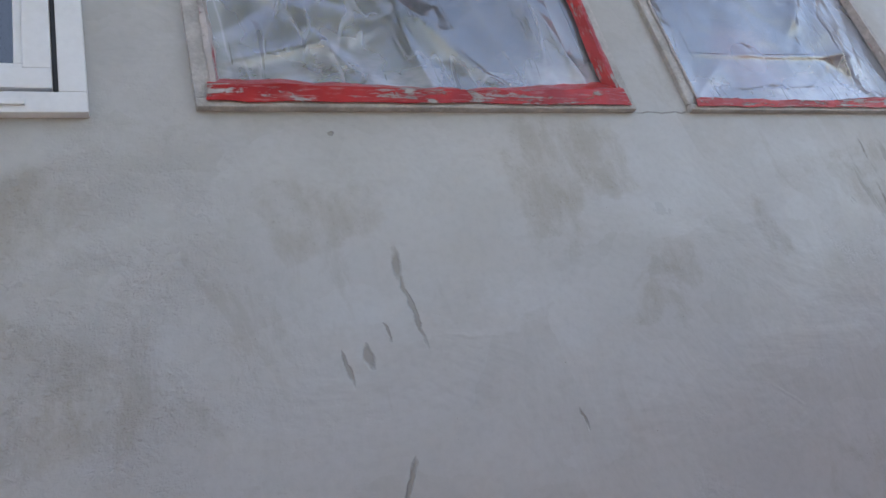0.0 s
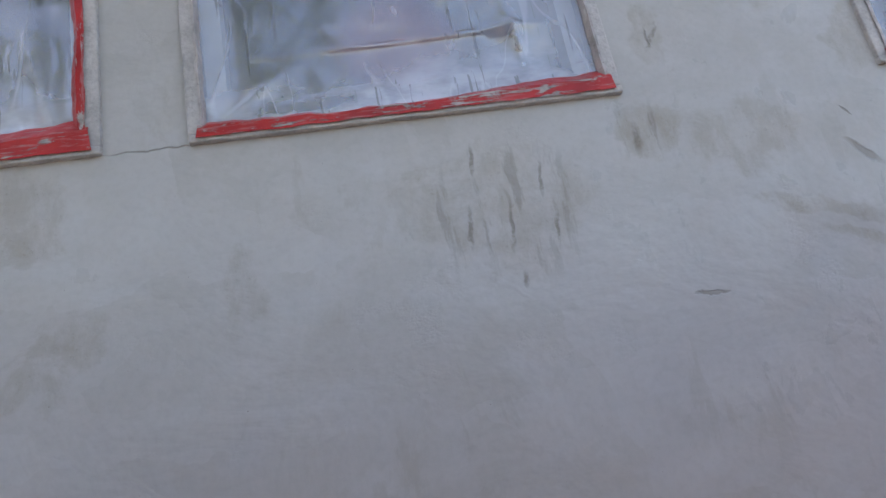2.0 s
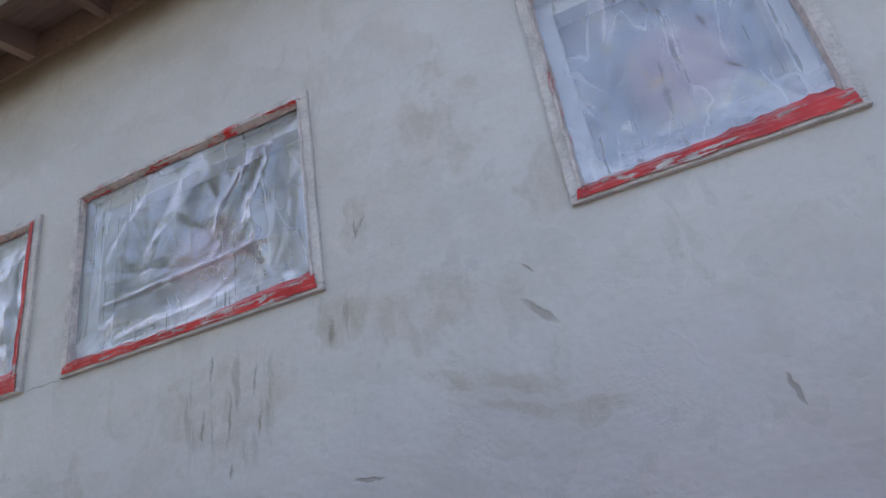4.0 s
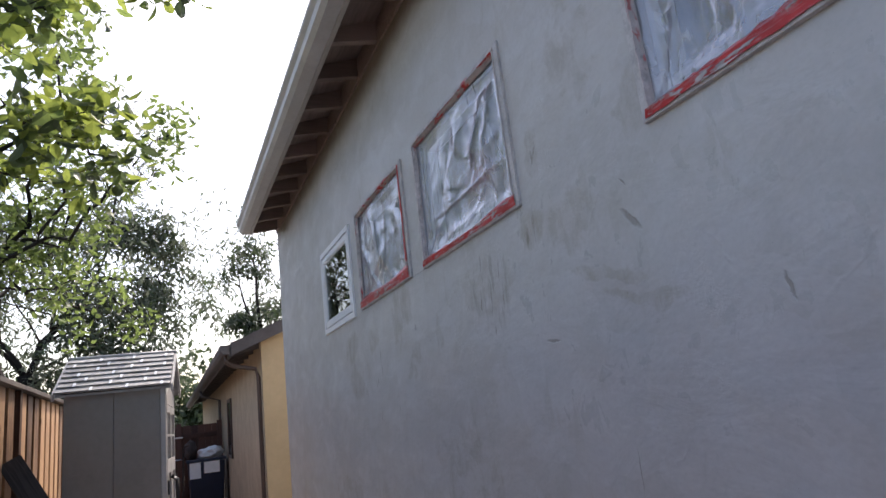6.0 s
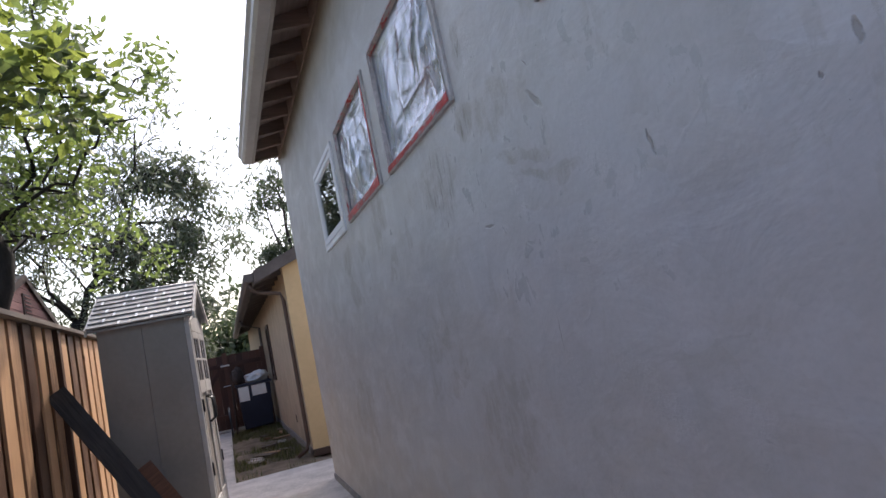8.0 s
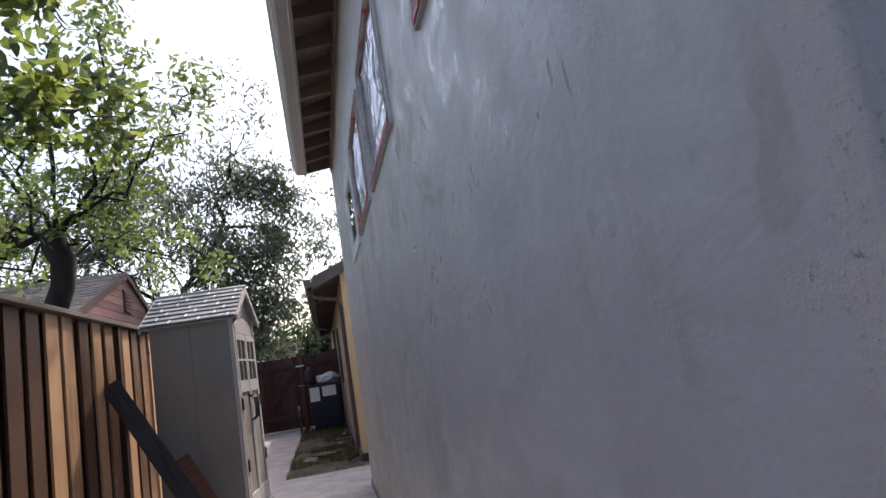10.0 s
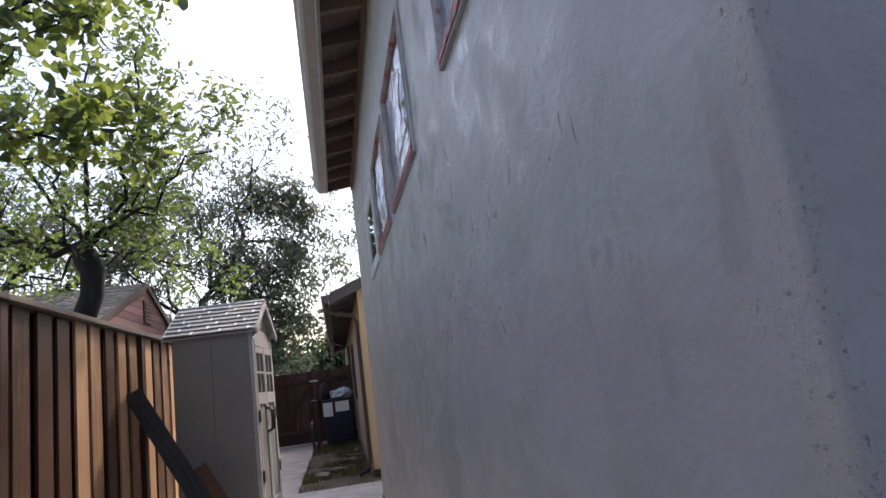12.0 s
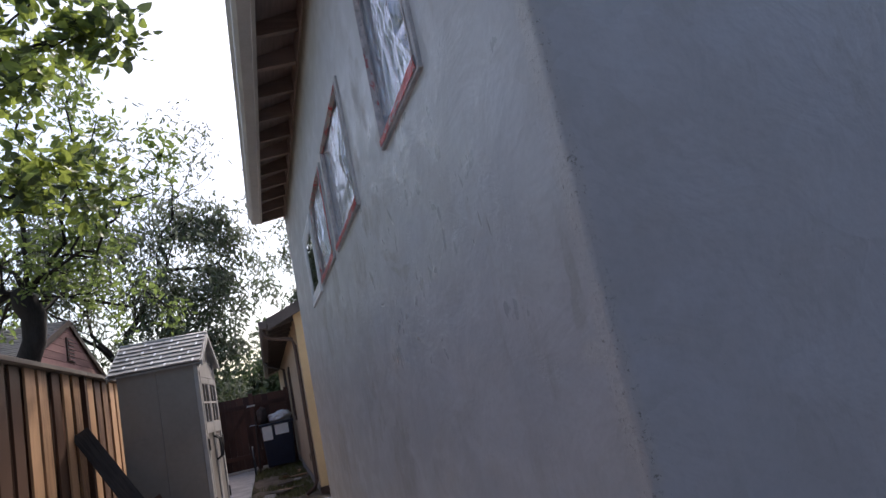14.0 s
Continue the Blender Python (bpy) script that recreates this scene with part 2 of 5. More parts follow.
# x, z, half length, half width, tilt
GOUGES = [
    (-0.823, 1.755, 0.034, 0.010, -4), (-0.815, 1.68, 0.075, 0.0055, 8), (-0.903, 1.611, 0.025, 0.008, 8), (-0.939, 1.60, 0.03, 0.005, 8), (-0.866, 1.645, 0.018, 0.004, 12),
    (-0.879, 2.013, 0.006, 0.006, 0), (0.985, 1.59, 0.006, 0.042, -4), (1.44, 1.85, 0.055, 0.012, 42),
    (1.435, 1.955, 0.02, 0.004, 40), (1.855, 1.58, 0.035, 0.007, 12), (2.324, 1.582, 0.022, 0.006, 0), (2.372, 1.55, 0.032, 0.006, 12), (2.254, 1.547, 0.007, 0.006, 0),
    (1.02, 2.2, 0.03, 0.004, 6), (-0.57, 1.45, 0.022, 0.004, 4), (-0.885, 1.42, 0.04, 0.005, -28),
    (1.3, 1.21, 0.07, 0.003, 0), (-0.09, 2.062, 0.003, 0.10, 0),
]
# x, z, half length, half width, tilt
RUNS = [
    (0.552, 1.95, 0.042, 0.006, -6), (0.52, 1.80, 0.056, 0.0065, -7), (0.605, 1.79, 0.058, 0.006, -7), (0.689, 1.885, 0.048, 0.0055, -8),
    (0.70, 1.785, 0.058, 0.0065, -8), (0.609, 1.68, 0.020, 0.008, 0), (0.924, 1.95, 0.045, 0.012, -8), (1.03, 2.20, 0.050, 0.007, -30),
]
STUCCO = stucco()


def wood(name, dark, light, grain=14.0, rough=0.62, along="z", rand=0.35):
    """Boards with long grain, knots and weathering; each board differs."""
    k = Mat(name)
    s = {"z": (1, 1, 0.06), "x": (0.06, 1, 1), "y": (1, 0.06, 1)}[along]
    off = k.t.nodes.new("ShaderNodeVectorMath")
    off.operation = "ADD"
    k.put(off.inputs[0], k.co)
    k.put(off.inputs[1], k.math("MULTIPLY", k.rand(), 37.0))
    co = k.map(scale=s, co=off.outputs[0])
    g = k.noise(grain * 4, 5, 0.65, co=co, dist=0.6)
    w = k.noise(2.3, 4, co=off.outputs[0])
    f = k.math("ADD", k.math("MULTIPLY", g, 0.6), k.math("MULTIPLY", w, 0.4))
    f = k.math("ADD", f, k.math("MULTIPLY", k.math("SUBTRACT", k.rand(), 0.5), rand))
    c = k.ramp(f, (0.28, dark), (0.72, light))
    knot = k.ramp(k.noise(7, 2, co=k.map(scale=tuple(0.35 if v < 1 else 1 for v in s), co=off.outputs[0])), (0.70, 0.0), (0.76, 0.7))
    c = k.mix(knot, c, tuple(v * 0.4 for v in dark))
    k.set(color=c, rough=rough, spec=0.3, normal=k.bump(g, 0.35, 0.004))
    return k.m


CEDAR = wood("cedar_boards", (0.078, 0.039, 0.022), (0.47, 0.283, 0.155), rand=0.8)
# darker red-brown cedar; on the back boards it paints in gap shade
CEDAR_DARK = wood("dark_cedar", (0.058, 0.027, 0.016), (0.150, 0.068, 0.038))
CAP = wood("weathered_rail", (0.070, 0.054, 0.044), (0.175, 0.142, 0.118), along="x")
GATE = wood("redwood_gate", (0.038, 0.017, 0.013), (0.092, 0.042, 0.030))
CHAR = wood("dark_plank", (0.018, 0.018, 0.020), (0.062, 0.057, 0.055), along="x", rough=0.7, rand=0.0)
RAFTER = wood("brown_rafters", (0.16, 0.118, 0.100), (0.29, 0.222, 0.190), along="y")
DECK = wood("eave_boards", (0.16, 0.120, 0.104), (0.28, 0.215, 0.188), along="x")
WHITE = simple("white_vinyl", (0.74, 0.75, 0.77), 0.38, 0.06, 9, bump=0.05)
GUTTER = simple("painted_gutter", (0.50, 0.49, 0.47), 0.45, 0.10, 5, bump=0.05)
FASCIA = simple("painted_fascia", (0.40, 0.38, 0.35), 0.6, 0.14, 7, stretch=(0.1, 1, 1))
TRIM = simple("stucco_smeared_trim", (0.47, 0.450, 0.44), 0.75, 0.24, 15, bump=0.8)
RUBBER = simple("black_seal", (0.03, 0.03, 0.034), 0.5, 0.2, 20)
CONCRETE = simple("old_concrete", (0.49, 0.46, 0.425), 0.85, 0.25, 3.5, bump=0.3)
SOIL = simple("dry_soil", (0.15, 0.115, 0.08), 0.95, 0.45, 4, bump=0.8)
EARTH = simple("bare_ground", (0.17, 0.145, 0.11), 0.95, 0.35, 0.8, bump=0.4)
RESIN = simple("taupe_resin", (0.245, 0.222, 0.200), 0.55, 0.10, 2.2, bump=0.08)
RESIN_PALE = simple("pale_resin", (0.42, 0.405, 0.39), 0.5, 0.10, 5, bump=0.06)
SLATE = simple("grey_shed_tiles", (0.27, 0.265, 0.26), 0.5, 0.22, 9, rand=0.35)
TAN = simple("tan_wall_paint", (0.42, 0.335, 0.235), 0.8, 0.14, 3, bump=0.3)
YELLOW = simple("yellow_wall_paint", (0.56, 0.425, 0.245), 0.78, 0.08, 2, bump=0.25)
BROWN = simple("brown_trim_paint", (0.070, 0.045, 0.036), 0.5, 0.2, 8)
ROOFBROWN = simple("brown_fascia_paint", (0.098, 0.086, 0.082), 0.6, 0.18, 5)
SHINGLE = simple("roof_shingles", (0.13, 0.12, 0.115), 0.95, 0.4, 9, bump=0.6, rand=0.5, spec=0.12)
OLDSHINGLE = simple("mossy_shingles", (0.125, 0.115, 0.10), 0.95, 0.45, 9, bump=0.6, rand=0.7, spec=0.08)
REDWALL = simple("faded_red_boards", (0.29, 0.152, 0.128), 0.75, 0.22, 3, stretch=(1, 1, 6), rand=0.3)
DARKGLASS = simple("dark_opening", (0.02, 0.022, 0.026), 0.15, 0.2, 5, bump=0)
BINBLUE = simple("navy_plastic", (0.012, 0.018, 0.040), 0.45, 0.2, 4)
PAPER = simple("white_paper", (0.78, 0.78, 0.77), 0.7, 0.06, 9)
BAG = simple("pale_plastic_bag", (0.62, 0.62, 0.63), 0.35, 0.12, 12, bump=0.6)
DARKSTUFF = simple("dark_canvas", (0.045, 0.032, 0.028), 0.8, 0.4, 12, bump=0.5)
CHROME = simple("dull_steel", (0.5, 0.5, 0.5), 0.35, 0.1, 20, metal=1.0, bump=0.05)
BLACK = simple("black_hardware", (0.02, 0.02, 0.022), 0.4, 0.2, 20)
BARK = simple("rough_bark", (0.025, 0.021, 0.019), 0.95, 0.5, 9, bump=0.9, stretch=(1, 1, 0.25))
# for the added wall: dark blue, to bounce little and only cool light
SHADE_WALL = simple("dark_shade_wall", (0.025, 0.042, 0.085), 0.9, 0.2, 2)
INTERIOR = simple("dim_room", (0.10, 0.10, 0.11), 0.9, 0.2, 2)
PLASTER = simple("screed_edge", (0.26, 0.25, 0.24), 0.9, 0.3, 12)


def tape(name, lo, hi, upright=False):
    """Red masking tape, dragged over with grey stucco along its length."""
    k = Mat(name)
    along = (1.6, 1, 0.22) if upright else (0.22, 1, 1.6)
    n = k.noise(34, 6, 0.70, co=k.map(scale=along), dist=0.5)
    lump = k.noise(13, 5, 0.7, dist=0.6)
    n = k.math("ADD", k.math("MULTIPLY", n, 0.68), k.math("MULTIPLY", lump, 0.32))
    smear = k.ramp(n, (lo, 0.0), (hi, 1.0))
    thin = k.ramp(k.noise(90, 4, 0.6, co=k.map(scale=along)), (0.52, 0.0), (0.70, 0.45))
    red = k.ramp(k.noise(9, 4), (0.35, (0.36, 0.012, 0.014)), (0.68, (0.55, 0.030, 0.030)))
    c = k.mix(thin, red, (0.52, 0.33, 0.33))
    c = k.mix(smear, c, k.ramp(k.noise(24, 4, 0.7), (0.34, (0.30, 0.285, 0.27)), (0.5, (0.44, 0.40, 0.39)), (0.66, (0.55, 0.50, 0.49))))
    grit = k.ramp(k.noise(70, 4, 0.7), (0.60, 0.0), (0.70, 0.7))
    c = k.mix(k.math("MULTIPLY", grit, smear), c, (0.12, 0.11, 0.10))
    k.set(color=c, rough=k.ramp(n, (0.45, 0.30), (0.62, 0.65)), spec=0.32, normal=k.bump(k.math("ADD", smear, k.noise(40, 4)), 0.6, 0.005))
    return k.m


def film():
    """Thin clear plastic sheet, creased, hazy here and there, with dried drips."""
    k = Mat("clear_plastic_film")
    t = k.t
    milky = t.nodes.new("ShaderNodeBsdfDiffuse")
    milky.inputs["Color"].default_value = (0.79, 0.79, 0.85, 1)
    gl = t.nodes.new("ShaderNodeBsdfGlossy")
    gl.inputs["Roughness"].default_value = 0.15
    gl.inputs["Color"].default_value = (0.94, 0.94, 0.99, 1)
    clear = t.nodes.new("ShaderNodeBsdfTransparent")
    clear.inputs["Color"].default_value = (0.86, 0.88, 0.92, 1)
    fold = k.math("ABSOLUTE", k.math("SUBTRACT", k.noise(4.5, 2, 0.5, co=k.map(scale=(1.5, 1, 0.6), rot=(0, 0.35, 0)), dist=0.6), 0.5))
    ridge = k.ramp(fold, (0.0, 1.0), (0.02, 0.0))
    h = k.math("ADD", k.math("MULTIPLY", ridge, 0.16), k.math("MULTIPLY", k.noise(7, 3, 0.5, co=k.map(scale=(1.6, 1, 0.6), rot=(0, -0.3, 0)), dist=0.8), 0.9))
    n = k.bump(h, 0.36, 0.008)
    for q in (milky, gl):
        k.put(q.inputs["Normal"], n)
    drip = k.math("MULTIPLY", k.ramp(k.noise(52, 3, 0.6, co=k.map(scale=(1, 1, 0.035))), (0.615, 0.0), (0.65, 1.0)), k.ramp(k.noise(4, 3), (0.44, 0.0), (0.54, 1.0)))
    haze = k.noise(3.2, 3, 0.5, co=k.map(scale=(1.4, 1, 0.8), rot=(0, 0.5, 0)), dist=0.5)
    veil = k.math("ADD", k.ramp(haze, (0.42, 0.15), (0.66, 0.32)), k.math("MULTIPLY", ridge, 0.10))
    # white sheen of the slack folds along the foot, painted as milky veil
    xyz = t.nodes.new("ShaderNodeSeparateXYZ")
    k.put(xyz.inputs[0], k.co)
    foot = k.ramp(k.math("SUBTRACT", xyz.outputs[2], 2.0), (0.06, 0.42), (0.29, 0.0))
    veil = k.math("ADD", veil, k.math("MULTIPLY", foot, k.ramp(k.noise(11, 4, 0.6, co=k.map(scale=(0.6, 1, 1.4))), (0.36, 0.25), (0.62, 1.0))))
    a = t.nodes.new("ShaderNodeMixShader")
    k.put(a.inputs[0], veil), k.put(a.inputs[1], clear.outputs[0]), k.put(a.inputs[2], milky.outputs[0])
    dirt = t.nodes.new("ShaderNodeBsdfDiffuse")
    dirt.inputs["Color"].default_value = (0.13, 0.12, 0.11, 1)
    a2 = t.nodes.new("ShaderNodeMixShader")
    k.put(a2.inputs[0], k.math("MULTIPLY", drip, 0.7)), k.put(a2.inputs[1], a.outputs[0]), k.put(a2.inputs[2], dirt.outputs[0])
    fr = t.nodes.new("ShaderNodeFresnel")
    fr.inputs["IOR"].default_value = 1.6
    k.put(fr.inputs["Normal"], n)
    b = t.nodes.new("ShaderNodeMixShader")
    k.put(b.inputs[0], k.math("ADD", k.math("MULTIPLY", fr.outputs[0], 1.5), 0.03, True))
    k.put(b.inputs[1], a2.outputs[0]), k.put(b.inputs[2], gl.outputs[0])
    k.put(t.nodes["Material Output"].inputs["Surface"], b.outputs[0])
    return k.m


def glass(name="window_glass", rough=0.015):
    k = Mat(name)
    t = k.t
    gl = t.nodes.new("ShaderNodeBsdfGlossy")
    gl.inputs["Roughness"].default_value = rough
    clear = t.nodes.new("ShaderNodeBsdfTransparent")
    clear.inputs["Color"].default_value = (0.42, 0.47, 0.52, 1)
    fr = t.nodes.new("ShaderNodeFresnel")
    fr.inputs["IOR"].default_value = 1.7
    b = t.nodes.new("ShaderNodeMixShader")
    k.put(b.inputs[0], k.math("ADD", k.math("MULTIPLY", fr.outputs[0], 1.3), 0.06, True))
    k.put(b.inputs[1], clear.outputs[0]), k.put(b.inputs[2], gl.outputs[0])
    k.put(t.nodes["Material Output"].inputs["Surface"], b.outputs[0])
    return k.m


def leaf_mat(name, dark, light, trans=0.45):
    k = Mat(name)
    t = k.t
    mid = tuple((a + b) * 0.42 for a, b in zip(dark, light))
    c = k.ramp(k.island(), (0.05, dark), (0.55, mid), (0.98, light))
    k.set(color=c, rough=0.45, spec=0.35)
    tr = t.nodes.new("ShaderNodeBsdfTranslucent")
    k.put(tr.inputs["Color"], k.mix(0.5, c, tuple(min(1, v * 1.8) for v in light)))
    mx = t.nodes.new("ShaderNodeMixShader")
    mx.inputs[0].default_value = trans
    k.put(mx.inputs[1], k.b.outputs[0]), k.put(mx.inputs[2], tr.outputs[0])
    k.put(t.nodes["Material Output"].inputs["Surface"], mx.outputs[0])
    return k.m


TAPE, TAPE_UP, TAPE_SMEARED, TAPE_SMEARED_UP = tape("red_tape", 0.53, 0.575), tape("upright_red_tape", 0.52, 0.57, True), tape("smeared_red_tape", 0.44, 0.52), tape("upright_smeared_tape", 0.37, 0.45, True)
FILM, GLASS, DUSTY_GLASS = film(), glass(), glass("dusty_window_glass", 0.22)


def pink_film():
    """Pink protective film on the glass, worn away towards its edges."""
    k = Mat("pink_protective_film")
    g = k.t.nodes.new("ShaderNodeTexCoord").outputs["Generated"]
    v = k.map(loc=(0.5, 0.5, 0.5), scale=(0.55, 2.0, 0.55), kind="TEXTURE", co=g)
    r = k.t.nodes.new("ShaderNodeTexGradient")
    r.gradient_type = "SPHERICAL"
    k.put(r.inputs[0], v)
    f = k.math("ADD", r.outputs[0], k.math("MULTIPLY", k.math("SUBTRACT", k.noise(9, 4, 0.6), 0.5), 0.25))
    k.set(color=(0.36, 0.155, 0.185), rough=0.5, alpha=k.ramp(f, (0.05, 0.0), (0.65, 0.55)))
    return k.m


PINKFILM = pink_film()
LEAF_YELLOW = leaf_mat("broad_leaves", (0.055, 0.090, 0.026), (0.25, 0.30, 0.060), 0.5)
LEAF_GREEN = leaf_mat("small_green_leaves", (0.045, 0.068, 0.028), (0.18, 0.24, 0.065), 0.5)
LEAF_GREY = leaf_mat("narrow_leaves", (0.06, 0.078, 0.055), (0.165, 0.185, 0.13), 0.4)
LEAF_DARK = leaf_mat("dark_leaves", (0.036, 0.054, 0.028), (0.09, 0.122, 0.055), 0.35)
GRASS = leaf_mat("dry_grass", (0.05, 0.066, 0.025), (0.17, 0.175, 0.070), 0.3)


# ---------------- mesh helpers ----------------
def mesh_of(name, bm, material, smooth=False):
    me = bpy.data.meshes.new(name)
    bm.normal_update()
    bm.to_mesh(me)
    bm.free()
    me.materials.append(material)
    if smooth:
        for p in me.polygons:
            p.use_smooth = True
    return me


def part(name, bm, material, parent=None, label="", smooth=False):
    ob = new(name, mesh_of(name, bm, material, smooth))
    ob.parent = parent
    return tagged(ob, label)


def thing(name, label, category, kind="", group="", loc=(0, 0, 0), rz=0):
    ob = new(name)
    ob.matrix_basis = pose(*loc, 0, 0, rz)
    return tagged(ob, label, category, group, kind)


def box(bm, a, b, bevel=0.0):
    """A box between two corners, into bm."""
    a, b = Vector(a), Vector(b)
    lo = Vector([min(p, q) for p, q in zip(a, b)])
    hi = Vector([max(p, q) for p, q in zip(a, b)])
    r = bmesh.ops.create_cube(bm, size=1.0)
    bmesh.ops.scale(bm, vec=hi - lo, verts=r["verts"])
    bmesh.ops.translate(bm, vec=(lo + hi) / 2, verts=r["verts"])
    if bevel:
        es = list({e for v in r["verts"] for e in v.link_edges})
        bmesh.ops.bevel(bm, geom=es, offset=bevel, segments=2, affect="EDGES", profile=0.6)
    return bm


def boxes(*items, bevel=0.0):
    bm = bmesh.new()
    for a, b in items:
        box(bm, a, b, bevel)
    return bm


def prism(points, axis, lo, hi):
    """A closed outline (two coordinates) drawn out along an axis."""
    bm = bmesh.new()

    def at(p, v):
        p = list(p)
        p.insert("xyz".index(axis), v)
        return bm.verts.new(p)

    a, b = [at(p, lo) for p in points], [at(p, hi) for p in points]
    n = len(points)
    for i in range(n):
        bm.faces.new((a[i], a[(i + 1) % n], b[(i + 1) % n], b[i]))
    bm.faces.new(a[::-1]), bm.faces.new(b)
    bmesh.ops.recalc_face_normals(bm, faces=bm.faces)
    return bm


def tube(points, radii, sides=8, bm=None):
    """A tube along points with a radius at each."""
    bm = bm or bmesh.new()
    pts = [Vector(p) for p in points]
    rings, x = [], None
    for i, p in enumerate(pts):
        d = (pts[min(i + 1, len(pts) - 1)] - pts[max(i - 1, 0)]).normalized()
        ref = Vector((0, 0, 1)) if abs(d.z) < 0.9 else Vector((1, 0, 0))
        x = d.cross(ref).normalized()
        y = d.cross(x)
        rings.append([bm.verts.new(p + radii[i] * (math.cos(q) * x + math.sin(q) * y)) for q in (2 * math.pi * s / sides for s in range(sides))])
    for r, s in zip(rings, rings[1:]):
        for i in range(sides):
            bm.faces.new((r[i], r[(i + 1) % sides], s[(i + 1) % sides], s[i]))
    bm.faces.new(rings[0][::-1]), bm.faces.new(rings[-1])
    return bm


# ---------------- the stuccoed house ----------------
X_END, X_COR, Z_TOP = -4.08, 2.775, 3.575
WINDOWS = [("window_1", -2.090, -1.256, 2.055, 2.662), ("window_2", -1.092, -0.180, 2.066, 2.685),
           ("window_3", -0.006, 0.916, 2.065, 2.695), ("window_4", 1.570, 2.160, 2.062, 2.695)]


def stucco_wall():
    r, th = 0.010, 0.18
    xs = sorted({X_END, X_COR - r, *[w[1] for w in WINDOWS], *[w[2] for w in WINDOWS]})
    zs = sorted({0.06, Z_TOP, *[w[3] for w in WINDOWS], *[w[4] for w in WINDOWS]})
    bm = bmesh.new()
    holes = [w[1:] for w in WINDOWS]

    def is_open(x, z):
        return any(a < x < b and c < z < d for a, b, c, d in holes)

    def quad(*p):
        bm.faces.new([bm.verts.new(q) for q in p])

    for y in (0.0, th):
        for x0, x1 in zip(xs, xs[1:]):
            for z0, z1 in zip(zs, zs[1:]):
                if not is_open((x0 + x1) / 2, (z0 + z1) / 2):
                    q = [(x0, y, z0), (x1, y, z0), (x1, y, z1), (x0, y, z1)]
                    quad(*(q if y == 0 else q[::-1]))
    for a, b, c, d in holes:
        for p, q in (((a, c), (a, d)), ((a, d), (b, d)), ((b, d), (b, c)), ((b, c), (a, c))):
            quad((p[0], 0, p[1]), (q[0], 0, q[1]), (q[0], th, q[1]), (p[0], th, p[1]))
    z0, z1 = zs[0], zs[-1]
    quad((X_END, th, z0), (X_END, 0, z0), (X_END, 0, z1), (X_END, th, z1))
    quad((X_END, 0, z0), (X_END, th, z0), (X_COR - r, th, z0), (X_COR - r, 0, z0))
    quad((X_END, 0, z1), (X_COR - r, 0, z1), (X_COR - r, th, z1), (X_END, th, z1))
    arc = [(X_COR - r + r * math.sin(a), r - r * math.cos(a)) for a in (math.pi / 2 * i / 24 for i in range(25))]
    for (xa, ya), (xb, yb) in zip(arc, arc[1:]):
        quad((xa, ya, z0), (xb, yb, z0), (xb, yb, z1), (xa, ya, z1))
    bmesh.ops.remove_doubles(bm, verts=bm.verts, dist=1e-4)
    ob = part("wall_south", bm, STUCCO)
    return tagged(ob, "grey stucco wall with damp patches and trowel marks", "wall", kind="structure")


stucco_wall()
def gable_wall(name, x0, x1, y0, label):
    outline = [(y0, 0.06), (6.0, 0.06), (6.0, Z_TOP), (3.0, Z_TOP + 0.90), (y0, Z_TOP + 0.3 * y0)]
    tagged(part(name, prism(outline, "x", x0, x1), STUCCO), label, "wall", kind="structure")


gable_wall("wall_east", X_COR - 0.18, X_COR, 0.010, "grey stucco end wall in blue shade")
gable_wall("wall_west", X_END, X_END + 0.18, 0.18, "grey stucco wall at the far end")
tagged(part("wall_north", boxes(((X_END + 0.18, 5.82, 0.06), (X_COR - 0.18, 6.0, Z_TOP))), STUCCO), "plain back wall of the house", "wall", kind="structure")
tagged(part("ceiling", boxes(((X_END + 0.18, 0.18, 3.3), (X_COR - 0.18, 5.82, 3.4))), INTERIOR), "dim ceiling inside the house", "ceiling", kind="structure")
tagged(part("weep_screed", boxes(((X_END - 0.006, -0.012, 0.0), (X_COR + 0.006, 0.2, 0.058))), PLASTER), "dark weep screed at the wall foot", "trim", kind="structure")


def grid_sheet(x0, x1, z0, z1, nx, nz, depth):
    """A sheet in the wall's plane; depth(u, v) pushes it in or out."""
    bm = bmesh.new()
    g = [[bm.verts.new((x0 + (x1 - x0) * i / nx, depth(i / nx, j / nz), z0 + (z1 - z0) * j / nz)) for i in range(nx + 1)] for j in range(nz + 1)]
    for j in range(nz):
        for i in range(nx):
            bm.faces.new((g[j][i], g[j][i + 1], g[j + 1][i + 1], g[j + 1][i]))
    return bm


def strip(pts_a, pts_b, y_a, y_b, lift=0.0015):
    """A thin band of tape between two edge lines in x and z."""
    bm = bmesh.new()
    a = [bm.verts.new((x, y_a, z)) for x, z in pts_a]
    b = [bm.verts.new((x, y_b, z)) for x, z in pts_b]
    m = [bm.verts.new(((p.co.x + q.co.x) / 2, min(y_a, y_b) - lift, (p.co.z + q.co.z) / 2)) for p, q in zip(a, b)]
    for r, s in ((a, m), (m, b)):
        for i in range(len(r) - 1):
            bm.faces.new((r[i], r[i + 1], s[i + 1], s[i]))
    bmesh.ops.recalc_face_normals(bm, faces=bm.faces)
    bmesh.ops.solidify(bm, geom=bm.faces, thickness=0.0012)
    return bm


